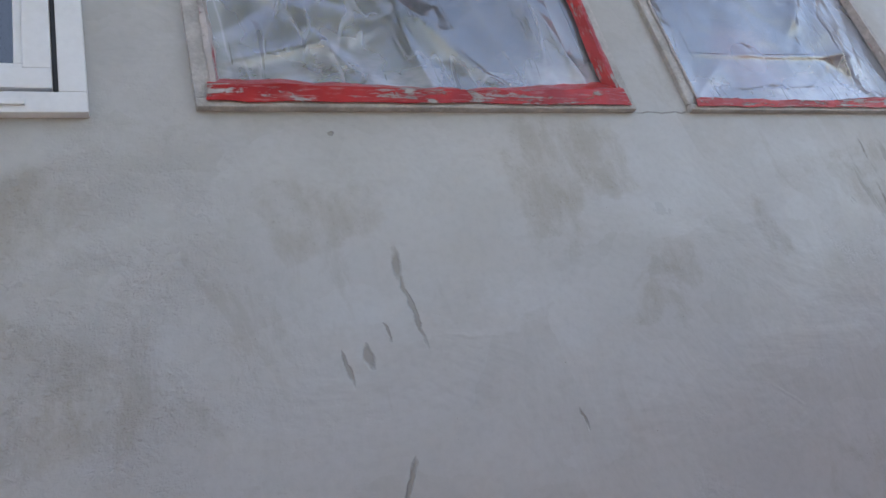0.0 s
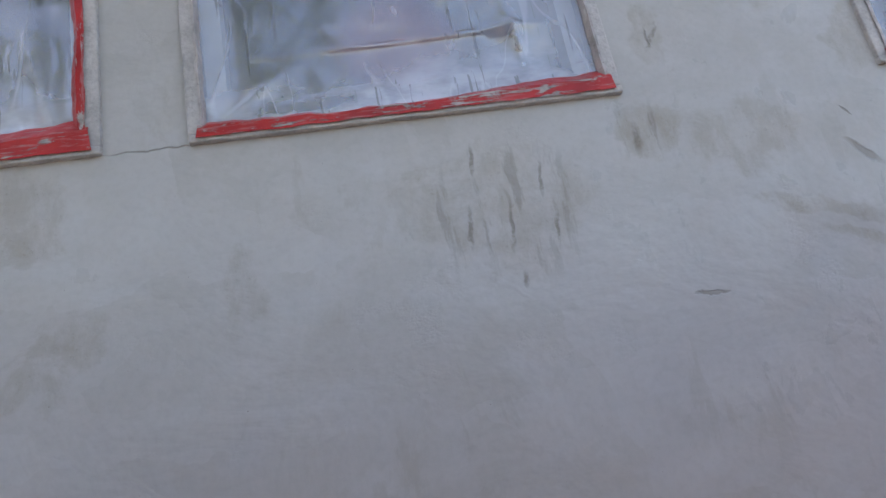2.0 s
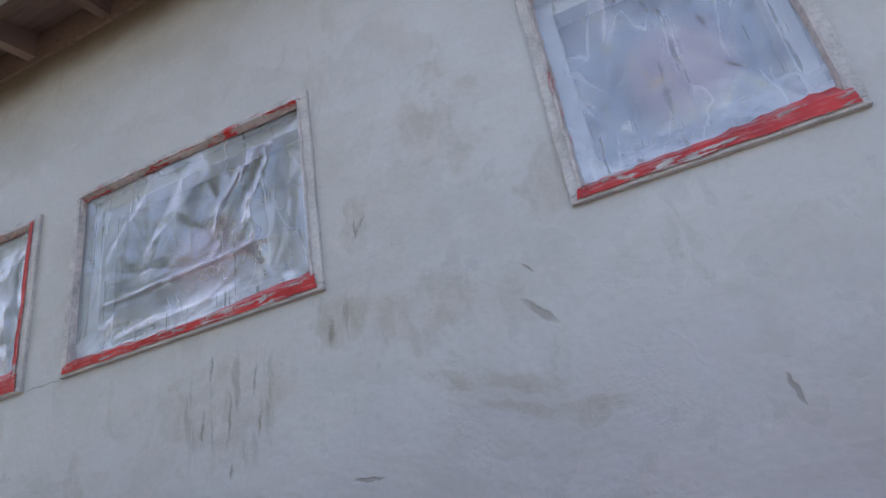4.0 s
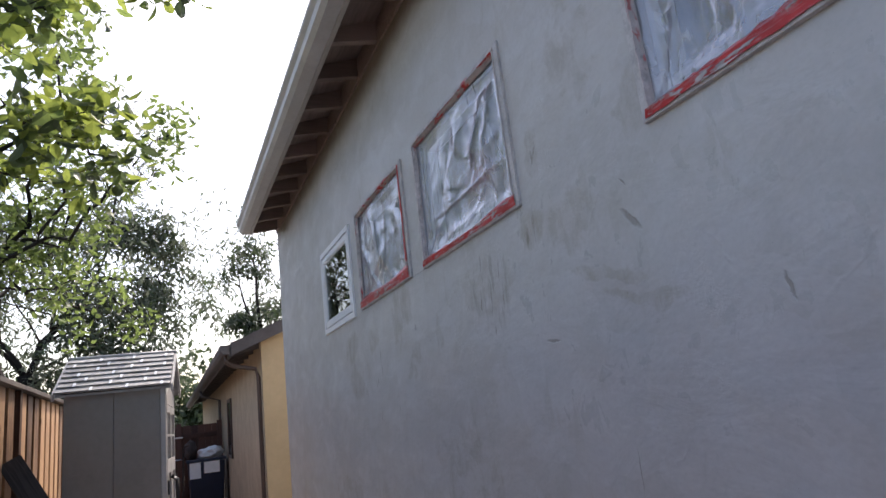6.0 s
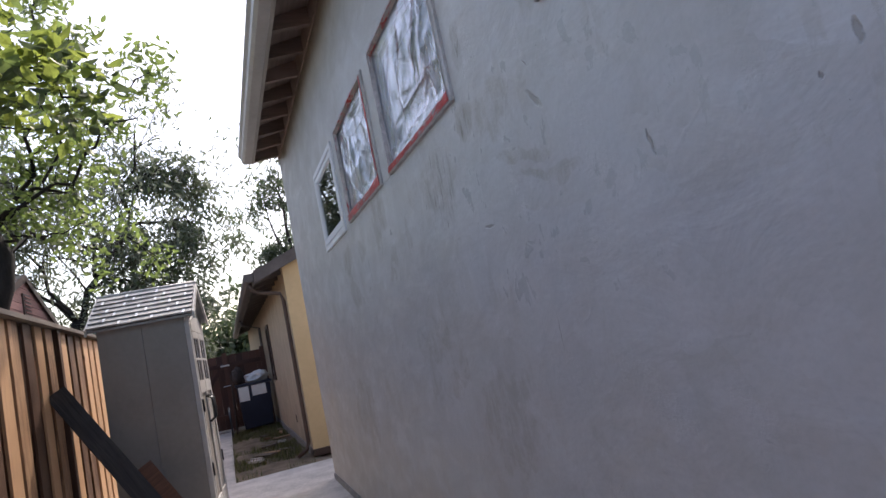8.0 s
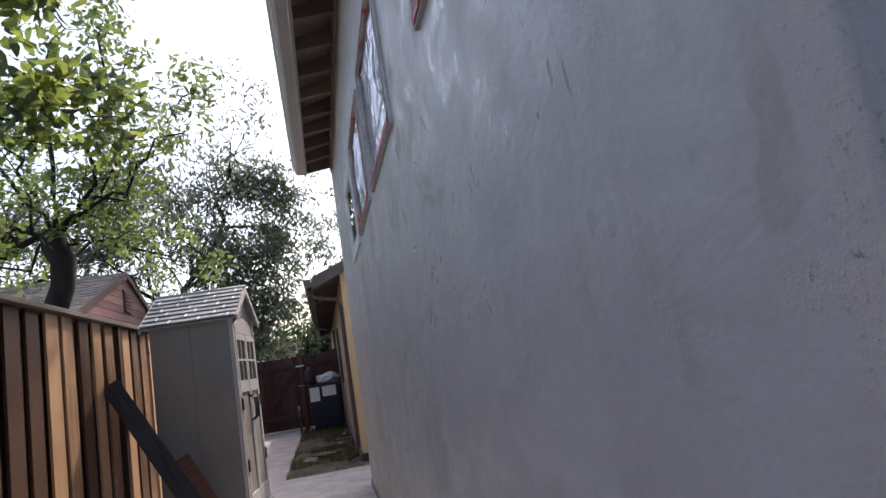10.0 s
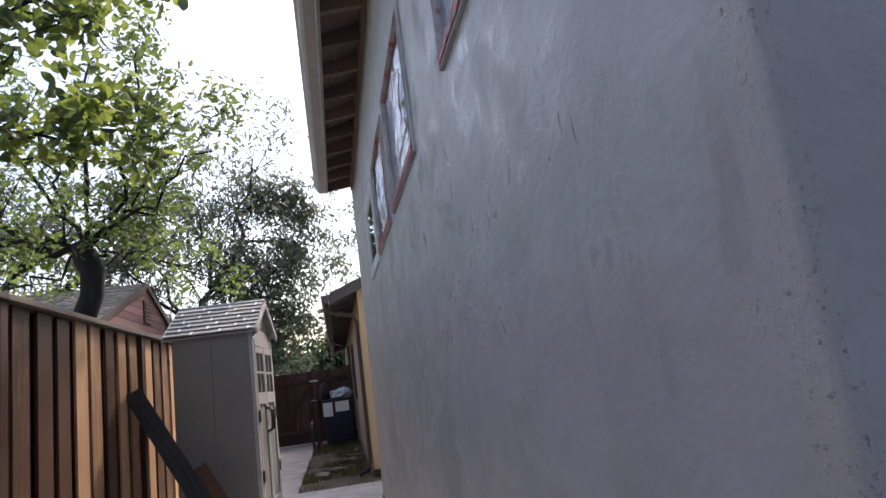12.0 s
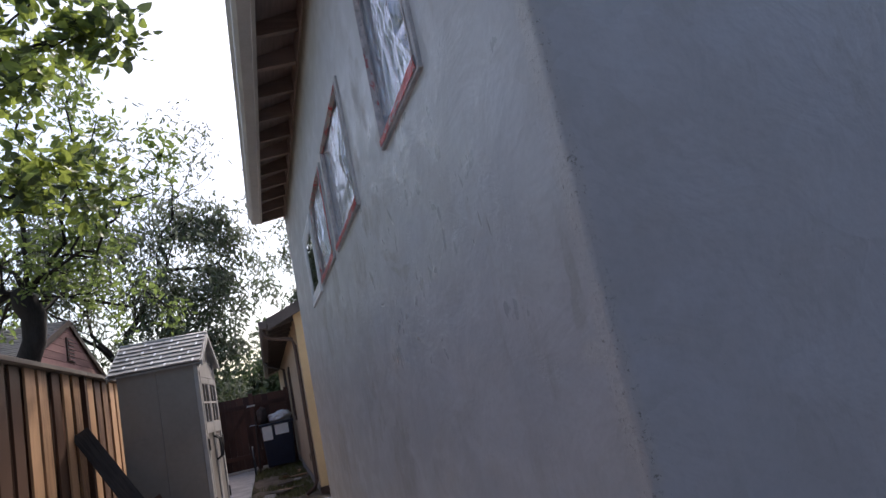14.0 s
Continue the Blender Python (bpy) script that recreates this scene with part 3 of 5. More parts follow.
def plastic_window(name, x0, x1, z0, z1, seed, label, tapes, folds, pink=None):
    """A window masked with plastic film and red tape, in a trim smeared with stucco. tapes: widths of bottom, left, right, top."""
    rnd = random.Random(seed)
    win = tagged(thing(name, label, "window"), kind="structure")
    t, proud = 0.030, -0.014
    part("trim", boxes(((x0 - 0.004, proud, z0 - 0.004), (x1 + 0.004, 0.045, z0 + 0.014)), bevel=0.004), TRIM, win, "sill trim smeared with stucco")
    part("trim", boxes(((x0 - 0.004, proud + 0.003, z1 - t), (x1 + 0.004, 0.045, z1)), bevel=0.004), TRIM, win)
    part("trim", boxes(((x0 - 0.004, proud + 0.002, z0 + 0.0142), (x0 + t, 0.045, z1 - t - 0.0002)), bevel=0.004), TRIM, win)
    part("trim", boxes(((x1 - t, proud + 0.002, z0 + 0.0142), (x1 + 0.004, 0.045, z1 - t - 0.0002)), bevel=0.004), TRIM, win)
    tb, tl, tr, tt = tapes
    ya, yb = proud - 0.004, 0.012
    xi0, xi1, zi0, zi1 = x0 + t, x1 - t, z0 + 0.014, z1 - t
    n = 28

    def jag(v, amp=0.004):
        return v + rnd.uniform(-amp, amp)

    def edge(i, w0):
        s = i / n
        return w0 * (0.8 + 0.35 * math.sin(3.1 * s + seed) * math.sin(7 * s))

    lo = [(x0 + 0.012 + (x1 - x0 - 0.024) * i / n, jag(z0 + 0.004, 0.002)) for i in range(n + 1)]
    hi = [(xi0 - 0.008 + (xi1 - xi0 + 0.016) * i / n, jag(zi0 + tb * (0.72 + 0.10 * math.sin(4.6 * i / n + seed) + 0.55 * max(0, i / n - 0.55)))) for i in range(n + 1)]
    part("tape", strip(lo, hi, ya, yb), TAPE, win, "red masking tape with stucco smears")
    for side, w in ((0, tl), (1, tr)):
        if not w:
            continue
        xo, xi, sg = (x0 + 0.022, xi0, 1) if side == 0 else (x1 - 0.022, xi1, -1)
        out = [(jag(xo, 0.002), z0 + tb * 0.5 + (z1 - z0 - tb * 0.5 - 0.02) * i / n) for i in range(n + 1)]
        inn = [(jag(xi + sg * edge(i, w), 0.002), z0 + tb * 0.6 + (zi1 - z0 - tb * 0.6) * i / n) for i in range(n + 1)]
        part("tape", strip(out, inn, ya + 0.003, yb - 0.010), TAPE_UP if w > 0.014 else TAPE_SMEARED_UP, win)
    lo = [(xi0 - 0.01 + (xi1 - xi0 + 0.02) * i / n, jag(zi1 - tt * (0.8 + 0.3 * math.sin(5 * i / n + seed)), 0.002)) for i in range(n + 1)]
    hi = [(x0 + 0.02 + (x1 - x0 - 0.04) * i / n, jag(z1 - 0.014, 0.002)) for i in range(n + 1)]
    part("tape", strip(lo, hi, yb - 0.009, ya + 0.003), TAPE_SMEARED, win)

    lines = []
    for _ in range(34):
        ang = rnd.gauss(0.25, 0.55) if rnd.random() < 0.7 else rnd.uniform(0, math.pi)
        lines.append((rnd.random(), rnd.random(), math.cos(ang), math.sin(ang), rnd.uniform(0.08, 0.24), rnd.choice((-1, 1)) * rnd.uniform(0.02, 0.085)))

    def depth(u, v):
        e = min(u, 1 - u, v * 0.7, (1 - v) * 0.7) * 2
        pin = min(1.0, e * 5)
        d = 0.0
        for (fu, fv, ang, width, amp, reach) in folds:
            ca, sa = math.cos(radians(ang)), math.sin(radians(ang))
            along, across = (u - fu) * ca + (v - fv) * sa, -(u - fu) * sa + (v - fv) * ca
            spread = width * (0.35 + max(0.0, along) * 1.6)
            if -0.04 < along < reach:
                d += 0.42 * amp * math.exp(-abs(across) / spread) * min(1, (reach - along) * 5) * min(1, (along + 0.04) * 8)
        for cu, cv, nx, nz, size, slope in lines:
            a, b = (u - cu) * nx + (v - cv) * nz, -(u - cu) * nz + (v - cv) * nx
            q = (a * a * 3.0 + b * b * 0.35) / (size * size)
            if q < 6:
                d += slope * abs(a) * math.exp(-q)
        d += 0.005 * noise.noise(Vector((u * 3.1 + seed, v * 2.2, seed * 1.7)))
        c = 1 - abs(noise.noise(Vector((u * 6.5 - v * 2.0, v * 3.6 + u * 1.5 + seed, 2.0 * seed))))
        d += 0.0025 * c ** 8
        return 0.020 - 0.016 * (1 - pin) - pin * d

    sheet = part("plastic_sheet", grid_sheet(x0 + 0.012, x1 - 0.012, z0 + 0.012, z1 - 0.012, 170, 112, depth), FILM, win, "crumpled clear plastic film", smooth=True)
    sheet.visible_shadow = False
    f = 0.072
    part("window_frame", boxes(((x0 + 0.001, 0.046, z0 + 0.001), (x1 - 0.001, 0.13, z0 + f)), ((x0 + 0.001, 0.046, z1 - f), (x1 - 0.001, 0.13, z1 - 0.001)),
                               ((x0 + 0.001, 0.046, z0 + f + 0.0005), (x0 + f, 0.13, z1 - f - 0.0005)), ((x1 - f, 0.046, z0 + f + 0.0005), (x1 - 0.001, 0.13, z1 - f - 0.0005))),
         WHITE, win, "white vinyl frame behind the film")
    pane = part("pane", boxes(((x0 + f + 0.001, 0.098, z0 + f + 0.001), (x1 - f - 0.001, 0.104, z1 - f - 0.001))), DUSTY_GLASS, win)
    pane.visible_shadow = False
    if pink:
        a, b, c, d = [lo + (hi - lo) * q for q, lo, hi in zip(pink, (x0, x0, z0, z0), (x1, x1, z1, z1))]
        part("protective_film", boxes(((a, 0.094, c), (b, 0.097, d)), bevel=0.001), PINKFILM, win, "pink protective film on the glass")
    return win


W2, W3, W4 = WINDOWS[1:]
plastic_window(*W2, 2, "window masked with crumpled plastic film and broad red tape", (0.078, 0.012, 0.022, 0.012),
               [(0.38, 0.02, 118, 0.05, 0.030, 1.0), (0.50, 0.02, 100, 0.04, 0.024, 1.1), (0.72, 0.0, 122, 0.05, 0.03, 1.1), (0.93, 0.02, 100, 0.05, 0.035, 0.6),
                (0.03, 0.15, 25, 0.07, 0.02, 0.6), (0.25, 0.95, -70, 0.05, 0.02, 0.8), (0.6, 1.0, -95, 0.04, 0.022, 0.8)])
plastic_window(*W3, 3, "wide window masked with dripped plastic film and red tape", (0.050, 0.004, 0.006, 0.010),
               [(0.08, 0.30, 2, 0.010, 0.016, 0.80), (0.60, 0.45, 60, 0.06, 0.03, 0.5), (0.80, 0.16, 95, 0.05, 0.035, 0.5), (0.2, 0.1, 5, 0.05, 0.018, 0.7),
                (0.68, 0.33, 0, 0.05, 0.025, 0.25), (0.02, 0.02, 50, 0.05, 0.02, 0.4), (0.9, 0.9, -110, 0.06, 0.02, 0.6)], (0.30, 0.70, 0.18, 0.66))
plastic_window(*W4, 4, "narrow window masked with blue-reflecting plastic film and red tape", (0.055, 0.006, 0.008, 0.010),
               [(0.10, 0.02, 70, 0.06, 0.024, 0.9), (0.55, 0.0, 100, 0.05, 0.02, 1.0), (0.3, 1.0, -80, 0.06, 0.02, 0.8), (0.9, 0.05, 130, 0.05, 0.02, 0.9)], (0.26, 0.80, 0.22, 0.74))


def vinyl_window(name, x0, x1, z0, z1):
    win = tagged(thing(name, "white vinyl window with reflecting glass and black seal", "window"), kind="structure")

    def ring(nm, i0, w, ya, yb, mat, label=""):
        a, b, c, d = x0 + i0, x1 - i0, z0 + i0, z1 - i0
        part(nm, boxes(((a, ya, c), (b, yb, c + w)), ((a, ya, d - w), (b, yb, d)), ((a, ya, c + w), (a + w, yb, d - w)), ((b - w, ya, c + w), (b, yb, d - w)), bevel=0.002),
             mat, win, label)

    ring("window_frame", -0.006, 0.038, -0.014, 0.10, WHITE, "outer white frame with plaster splashes")
    ring("seal", 0.032, 0.008, -0.004, 0.09, RUBBER, "black gasket groove")
    ring("sash", 0.040, 0.038, -0.012, 0.08, WHITE)
    ring("glazing_bead", 0.078, 0.012, -0.007, 0.075, WHITE)
    pane = part("pane", boxes(((x0 + 0.089, -0.002, z0 + 0.089), (x1 - 0.089, 0.004, z1 - 0.089))), GLASS, win)
    pane.visible_shadow = False
    part("weep_cover", boxes(((x1 - 0.12, -0.018, z0 + 0.006), (x1 - 0.075, -0.0135, z0 + 0.016)), bevel=0.0015), WHITE, win)


vinyl_window(*WINDOWS[0])

# eave: open rafters, boards, fascia and gutter
EX0, EX1 = X_END + 0.06, X_COR + 0.5
roof = tagged(thing("roof", "shingled roof with open rafter tails and a pale gutter", "roof"), kind="structure")
SL = 0.30


def slope_z(y):
    return 3.50 + SL * (y + 0.27)


deck = prism([(-0.27, slope_z(-0.27)), (3.0, slope_z(3.0)), (3.0, slope_z(3.0) + 0.03), (-0.27, slope_z(-0.27) + 0.03)], "x", EX0, EX1)
part("roof_deck", deck, DECK, roof, "brown boards under the eave")
part("roof_slope", prism([(-0.31, slope_z(-0.27) + 0.0315), (3.0, slope_z(3.0) + 0.032), (3.0, slope_z(3.0) + 0.06), (-0.31, slope_z(-0.27) + 0.06)], "x", EX0 - 0.02, EX1), SHINGLE, roof)
part("roof_slope", prism([(3.0, slope_z(3.0)), (6.4, slope_z(-0.4)), (6.4, slope_z(-0.4) + 0.06), (3.0, slope_z(3.0) + 0.06)], "x", EX0 - 0.02, EX1), SHINGLE, roof)
part("fascia", boxes(((EX0, -0.295, 3.40), (EX1, -0.2705, 3.54)), bevel=0.003), FASCIA, roof)
gut = [(-0.297, 3.410), (-0.370, 3.410), (-0.395, 3.435), (-0.400, 3.475), (-0.422, 3.500), (-0.422, 3.525), (-0.416, 3.525), (-0.416, 3.503), (-0.394, 3.477), (-0.388, 3.439), (-0.367, 3.417), (-0.297, 3.417)]
part("gutter", prism(gut, "x", EX0 - 0.015, EX1), GUTTER, roof, "pale metal gutter")
part("gutter_end", prism([(-0.297, 3.410), (-0.370, 3.410), (-0.395, 3.435), (-0.400, 3.475), (-0.422, 3.500), (-0.422, 3.525), (-0.297, 3.525)], "x", EX0 - 0.020, EX0 - 0.0155), GUTTER, roof)
raf = prism([(-0.269, slope_z(-0.27) - 0.09), (0.0, slope_z(0.0) - 0.125), (0.0, slope_z(0.0) - 0.001), (-0.269, slope_z(-0.269) - 0.001)], "x", -0.022, 0.022)
raf_me = mesh_of("rafter_tail", raf, RAFTER)
xr = EX0 + 0.03
while xr < EX1:
    o = new("rafter_tail", raf_me)
    o.parent, o.location = roof, (xr, 0, 0)
    xr += 0.406
tagged(part("frieze_board", boxes(((X_END, -0.012, 3.43), (X_COR, -0.0005, 3.57))), RAFTER), "brown frieze board under the eave", "trim", kind="structure")

# ---------------- ground ----------------
gb = bmesh.new()
for a, b in (((-150, -150), (150, 150)),):
    gb.faces.new([gb.verts.new(p) for p in ((a[0], a[1], -0.03), (b[0], a[1], -0.03), (b[0], b[1], -0.03), (a[0], b[1], -0.03))])
tagged(part("ground", gb, EARTH), "bare brown earth around the houses", "ground", kind="structure")
tagged(part("pavement", boxes(((-5.45, -2.12, -0.09), (9.0, 0.6, 0.0)), bevel=0.006), CONCRETE), "old concrete slab between house and fence", "pavement", kind="structure")
tagged(part("path", boxes(((-12.55, -1.95, -0.09), (-5.46, -0.98, -0.004)), bevel=0.006), CONCRETE), "narrow concrete path to the gate", "path", kind="structure")


def soil_bed():
    bm = bmesh.new()
    nx, ny = 90, 16
    g = [[bm.verts.new((-12.5 + 7.04 * i / nx, -0.975 + 1.05 * j / ny,
                        -0.012 + 0.03 * noise.noise(Vector((i * 0.25, j * 0.3, 3))) + 0.012 * noise.noise(Vector((i * 0.9, j * 0.9, 1))))) for i in range(nx + 1)] for j in range(ny + 1)]
    for j in range(ny):
        for i in range(nx):
            bm.faces.new((g[j][i], g[j][i + 1], g[j + 1][i + 1], g[j + 1][i]))
    return bm


tagged(part("soil_bed", soil_bed(), SOIL, smooth=True), "bed of dry brown soil beside the tan house", "soil", kind="structure")

# ---------------- fence ----------------
FY = -2.25
fence = thing("fence", "tall cedar board fence with a weathered cap rail", "fence")
FX0, FX1 = -12.6, 6.6
post_xs = [-3.56 + 2.74 * i for i in range(-3, 4)]
for i, x in enumerate(post_xs):
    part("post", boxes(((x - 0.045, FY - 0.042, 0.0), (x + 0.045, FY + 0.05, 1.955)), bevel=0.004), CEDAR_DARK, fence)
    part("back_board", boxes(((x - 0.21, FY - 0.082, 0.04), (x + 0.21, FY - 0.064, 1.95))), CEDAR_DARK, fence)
for a, b in zip([FX0] + post_xs, post_xs + [FX1]):
    if b - a > 0.2:
        part("cap_rail", boxes(((a + 0.002, FY - 0.07, 1.957), (b - 0.002, FY + 0.075, 1.995)), bevel=0.004), CAP, fence, "grey weathered cap rail")
        for z in (0.35, 1.80):
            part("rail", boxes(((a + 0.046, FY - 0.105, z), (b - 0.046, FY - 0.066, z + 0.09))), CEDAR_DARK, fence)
rb = random.Random(5)
front = [mesh_of("board", boxes(((-w / 2, 0.0, 0.04), (w / 2, 0.020, 1.952)), bevel=0.003), CEDAR) for w in (0.205, 0.218, 0.230)]
# recessed boards: shade between the front boards is put into their colour
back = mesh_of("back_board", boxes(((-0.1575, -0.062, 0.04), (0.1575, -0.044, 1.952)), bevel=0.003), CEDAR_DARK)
for px in [post_xs[0] - 2.74] + post_xs:
    for i in range(8):
        bx = px + 0.235 + 0.3185 * i
        if not FX0 + 0.12 < bx < FX1 - 0.1:
            continue
        o = new("board", rb.choice(front))
        o.parent, o.location = fence, (bx + rb.uniform(-0.012, 0.012), FY - 0.001 + rb.uniform(-0.003, 0.004), 0)
        o.rotation_euler = (0, radians(rb.uniform(-0.25, 0.25)), 0)
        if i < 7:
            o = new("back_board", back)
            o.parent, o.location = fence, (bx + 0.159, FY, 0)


# ---------------- storage shed ----------------
def storage_shed():
    sx0, sx1, sy0, sy1 = -1.10, -0.05, -0.80, -0.05
    ze, zr = 1.885, 2.175
    xm = (sx0 + sx1) / 2
    shed = thing("storage_shed", "taupe resin garden shed with double doors and tiled roof", "shed", loc=(-3.137, -1.09, 0.0), rz=-4.1)
    # near side: two ribbed panels with a seam
    ym = (sy0 + sy1) / 2
    for a, b in ((sy0 + 0.02, ym - 0.0012), (ym + 0.0012, sy1 - 0.03)):
        part("side_panel", boxes(((sx1 - 0.035, a, 0.06), (sx1, b, ze)), bevel=0.0025), RESIN, shed)
        part("side_rib", boxes(((sx1 - 0.001, a + 0.06, 1.22), (sx1 + 0.004, b - 0.10, 1.245)), bevel=0.0015), RESIN, shed)
    part("side_panel", boxes(((sx0, sy0 + 0.02, 0.06), (sx0 + 0.035, sy1 - 0.03, ze)), bevel=0.006), RESIN, shed)
    part("back_panel", boxes(((sx0 + 0.036, sy0 + 0.02, 0.06), (sx1 - 0.036, sy0 + 0.05, ze))), RESIN, shed)
    for x in (sx1, sx0 + 0.06):
        part("corner_post", boxes(((x - 0.06, sy1 - 0.029, 0.06), (x + 0.006, sy1 + 0.012, ze)), bevel=0.008), RESIN_PALE, shed, "pale corner trim")
    part("floor_base", boxes(((sx0 - 0.02, sy0, 0.0), (sx1 + 0.02, sy1 + 0.03, 0.059)), bevel=0.008), RESIN_PALE, shed)
    # gable with pale barge boards
    part("gable", prism([(sx0 + 0.01, ze + 0.001), (sx1 - 0.01, ze + 0.001), (xm, zr - 0.03)], "y", sy1 - 0.03, sy1 - 0.005), RESIN_PALE, shed, "pale gable above the doors")
    part("gable", prism([(sx0 + 0.01, ze + 0.001), (sx1 - 0.01, ze + 0.001), (xm, zr - 0.03)], "y", sy0 + 0.02, sy0 + 0.045), RESIN, shed)
    part("door_head", prism([(sx0 + 0.08, 1.72), (sx1 - 0.08, 1.72), (sx1 - 0.08, 1.79), (xm + 0.25, 1.86), (xm, 1.885), (xm - 0.25, 1.86), (sx0 + 0.08, 1.79)], "y", sy1 - 0.004, sy1 + 0.014), RESIN_PALE, shed)
    # two doors with small windows
    for a, b, hx in ((sx0 + 0.065, xm - 0.012, xm - 0.06), (xm + 0.012, sx1 - 0.065, xm + 0.06)):
        door = part("door", boxes(((a, sy1 - 0.03, 0.075), (b, sy1 + 0.002, 1.715)), bevel=0.004), RESIN, shed)
        w = 0.045
        part("door_frame", boxes(((a, sy1 + 0.0025, 0.075), (a + w, sy1 + 0.016, 1.715)), ((b - w, sy1 + 0.0025, 0.075), (b, sy1 + 0.016, 1.715)),
                                 ((a + w, sy1 + 0.0025, 1.655), (b - w, sy1 + 0.016, 1.715)), ((a + w, sy1 + 0.0025, 1.16), (b - w, sy1 + 0.016, 1.27)),
                                 ((a + w, sy1 + 0.0025, 0.075), (b - w, sy1 + 0.016, 0.24)), bevel=0.002), RESIN_PALE, door, "pale door framing")
        part("pane", boxes(((a + w + 0.01, sy1 + 0.0025, 1.275), (b - w - 0.01, sy1 + 0.007, 1.65))), DARKGLASS, door, "dark window pane")
        part("glazing_bar", boxes(((a + w, sy1 + 0.0075, 1.455), (b - w, sy1 + 0.014, 1.475)), (((a + b) / 2 - 0.01, sy1 + 0.0078, 1.275), ((a + b) / 2 + 0.01, sy1 + 0.0135, 1.65))), RESIN_PALE, door)
        for z in (0.45, 1.0):
            part("hinge", boxes((((a if hx < xm else b) - 0.02, sy1 + 0.0165, z), ((a if hx < xm else b) + 0.02, sy1 + 0.028, z + 0.11)), bevel=0.004), BLACK, door, "black hinge")
        part("handle", tube([(hx, sy1 + 0.014, 0.88), (hx, sy1 + 0.06, 0.91), (hx, sy1 + 0.066, 1.0), (hx, sy1 + 0.06, 1.09), (hx, sy1 + 0.014, 1.12)], [0.012] * 5), BLACK, door, "black bow handle", smooth=True)
    # roof: overlapping tile courses on both slopes
    rise, run = zr - ze + 0.035, (sx1 - sx0) / 2 + 0.05
    n = 7
    tiles = thing_part("roof", shed)
    rr = random.Random(3)
    ang = math.atan2(rise, run)
    ln = math.hypot(rise, run)
    for sgn in (1, -1):
        part("roof_panel", prism([(xm, zr - 0.012), (xm + sgn * run, ze - 0.045), (xm + sgn * run, ze - 0.025), (xm, zr + 0.006)], "y", sy0 - 0.035, sy1 + 0.05), SLATE, tiles)
        for r in range(n):
            y, first = sy0 - 0.04, True
            y_off = (0.13 if r % 2 else 0.0) + (0.06 if r % 3 == 1 else 0)
            while y < sy1 + 0.054:
                w = 0.26 - (y_off if first else 0)
                y2 = min(y + w, sy1 + 0.055)
                if y2 - y > 0.03:
                    s0, s1 = ln * r / n, ln * (r + 1) / n + 0.012
                    bm = bmesh.new()
                    box(bm, (s0, y + 0.003, 0.0), (s1, y2 - 0.003, 0.012 + rr.uniform(0, 0.003)))
                    ca, sa = math.cos(ang), math.sin(ang)
                    for v in bm.verts:
                        lift = 0.008 + 0.016 * (v.co.x - s0) / (s1 - s0)
                        q, h = v.co.x, v.co.z + lift
                        v.co = Vector((xm + sgn * (q * ca + h * sa), v.co.y, zr + 0.004 - q * sa + h * ca))
                    bmesh.ops.recalc_face_normals(bm, faces=bm.faces)
                    part("tile", bm, SLATE, tiles)
                    if y > sy0 and r < n:
                        bm = bmesh.new()
                        box(bm, (s1 - 0.055, y - 0.012, 0.012), (s1 + 0.004, y + 0.008, 0.018))
                        for v in bm.verts:
                            q, h = v.co.x, v.co.z + 0.022
                            v.co = Vector((xm + sgn * (q * ca + h * sa), v.co.y, zr + 0.004 - q * sa + h * ca))
                        bmesh.ops.recalc_face_normals(bm, faces=bm.faces)
                        part("tile_clip", bm, WHITE, tiles, "pale worn tile joint")
                y, first = y2, False
        ca, sa = math.cos(ang), math.sin(ang)
        part("barge_board", prism([(xm, zr - 0.035), (xm + sgn * run, ze - 0.07), (xm + sgn * run, ze - 0.012), (xm, zr + 0.022)], "y", sy1 + 0.056, sy1 + 0.072), RESIN_PALE, tiles, "pale barge board")
        part("barge_board", prism([(xm, zr - 0.035), (xm + sgn * run, ze - 0.07), (xm + sgn * run, ze - 0.012), (xm, zr + 0.022)], "y", sy0 - 0.058, sy0 - 0.042), RESIN_PALE, tiles)
    part("ridge_cap", tube([(xm, sy0 - 0.05, zr + 0.018), (xm, sy1 + 0.07, zr + 0.018)], [0.026, 0.026], 8), SLATE, tiles, smooth=True)
    return shed


def thing_part(name, parent):
    o = new(name)
    o.parent = parent
    return o


storage_shed()

# the dark plank that leans on the fence, and a reddish offcut along it
def leaning(name, top, foot, width, thick, material, label, category, shift=0.0, behind=0.0):
    top, foot = Vector(top), Vector(foot)
    ax = (foot - top).normalized()
    wide = ax.cross(Vector((1, 0.25, 0))).normalized()
    deep = wide.cross(ax).normalized()
    bm = bmesh.new()
    box(bm, (0, -thick / 2, -width / 2), ((foot - top).length, thick / 2, width / 2), bevel=0.004)
    ob = part(name, bm, material)
    o = top + wide * shift + deep * behind
    ob.matrix_basis = Matrix(((ax.x, deep.x, wide.x, o.x), (ax.y, deep.y, wide.y, o.y), (ax.z, deep.z, wide.z, o.z), (0, 0, 0, 1)))
    return tagged(ob, label, category)


leaning("plank", (-3.13, -2.19, 1.41), (-2.61, -1.31, 0.02), 0.155, 0.036, CHAR, "dark weathered plank leaning against the fence", "plank")
leaning("timber", (-2.84, -1.71, 0.66), (-2.62, -1.33, 0.03), 0.11, 0.038, CEDAR_DARK, "reddish timber offcut leaning along the plank", "timber", -0.13, -0.02)


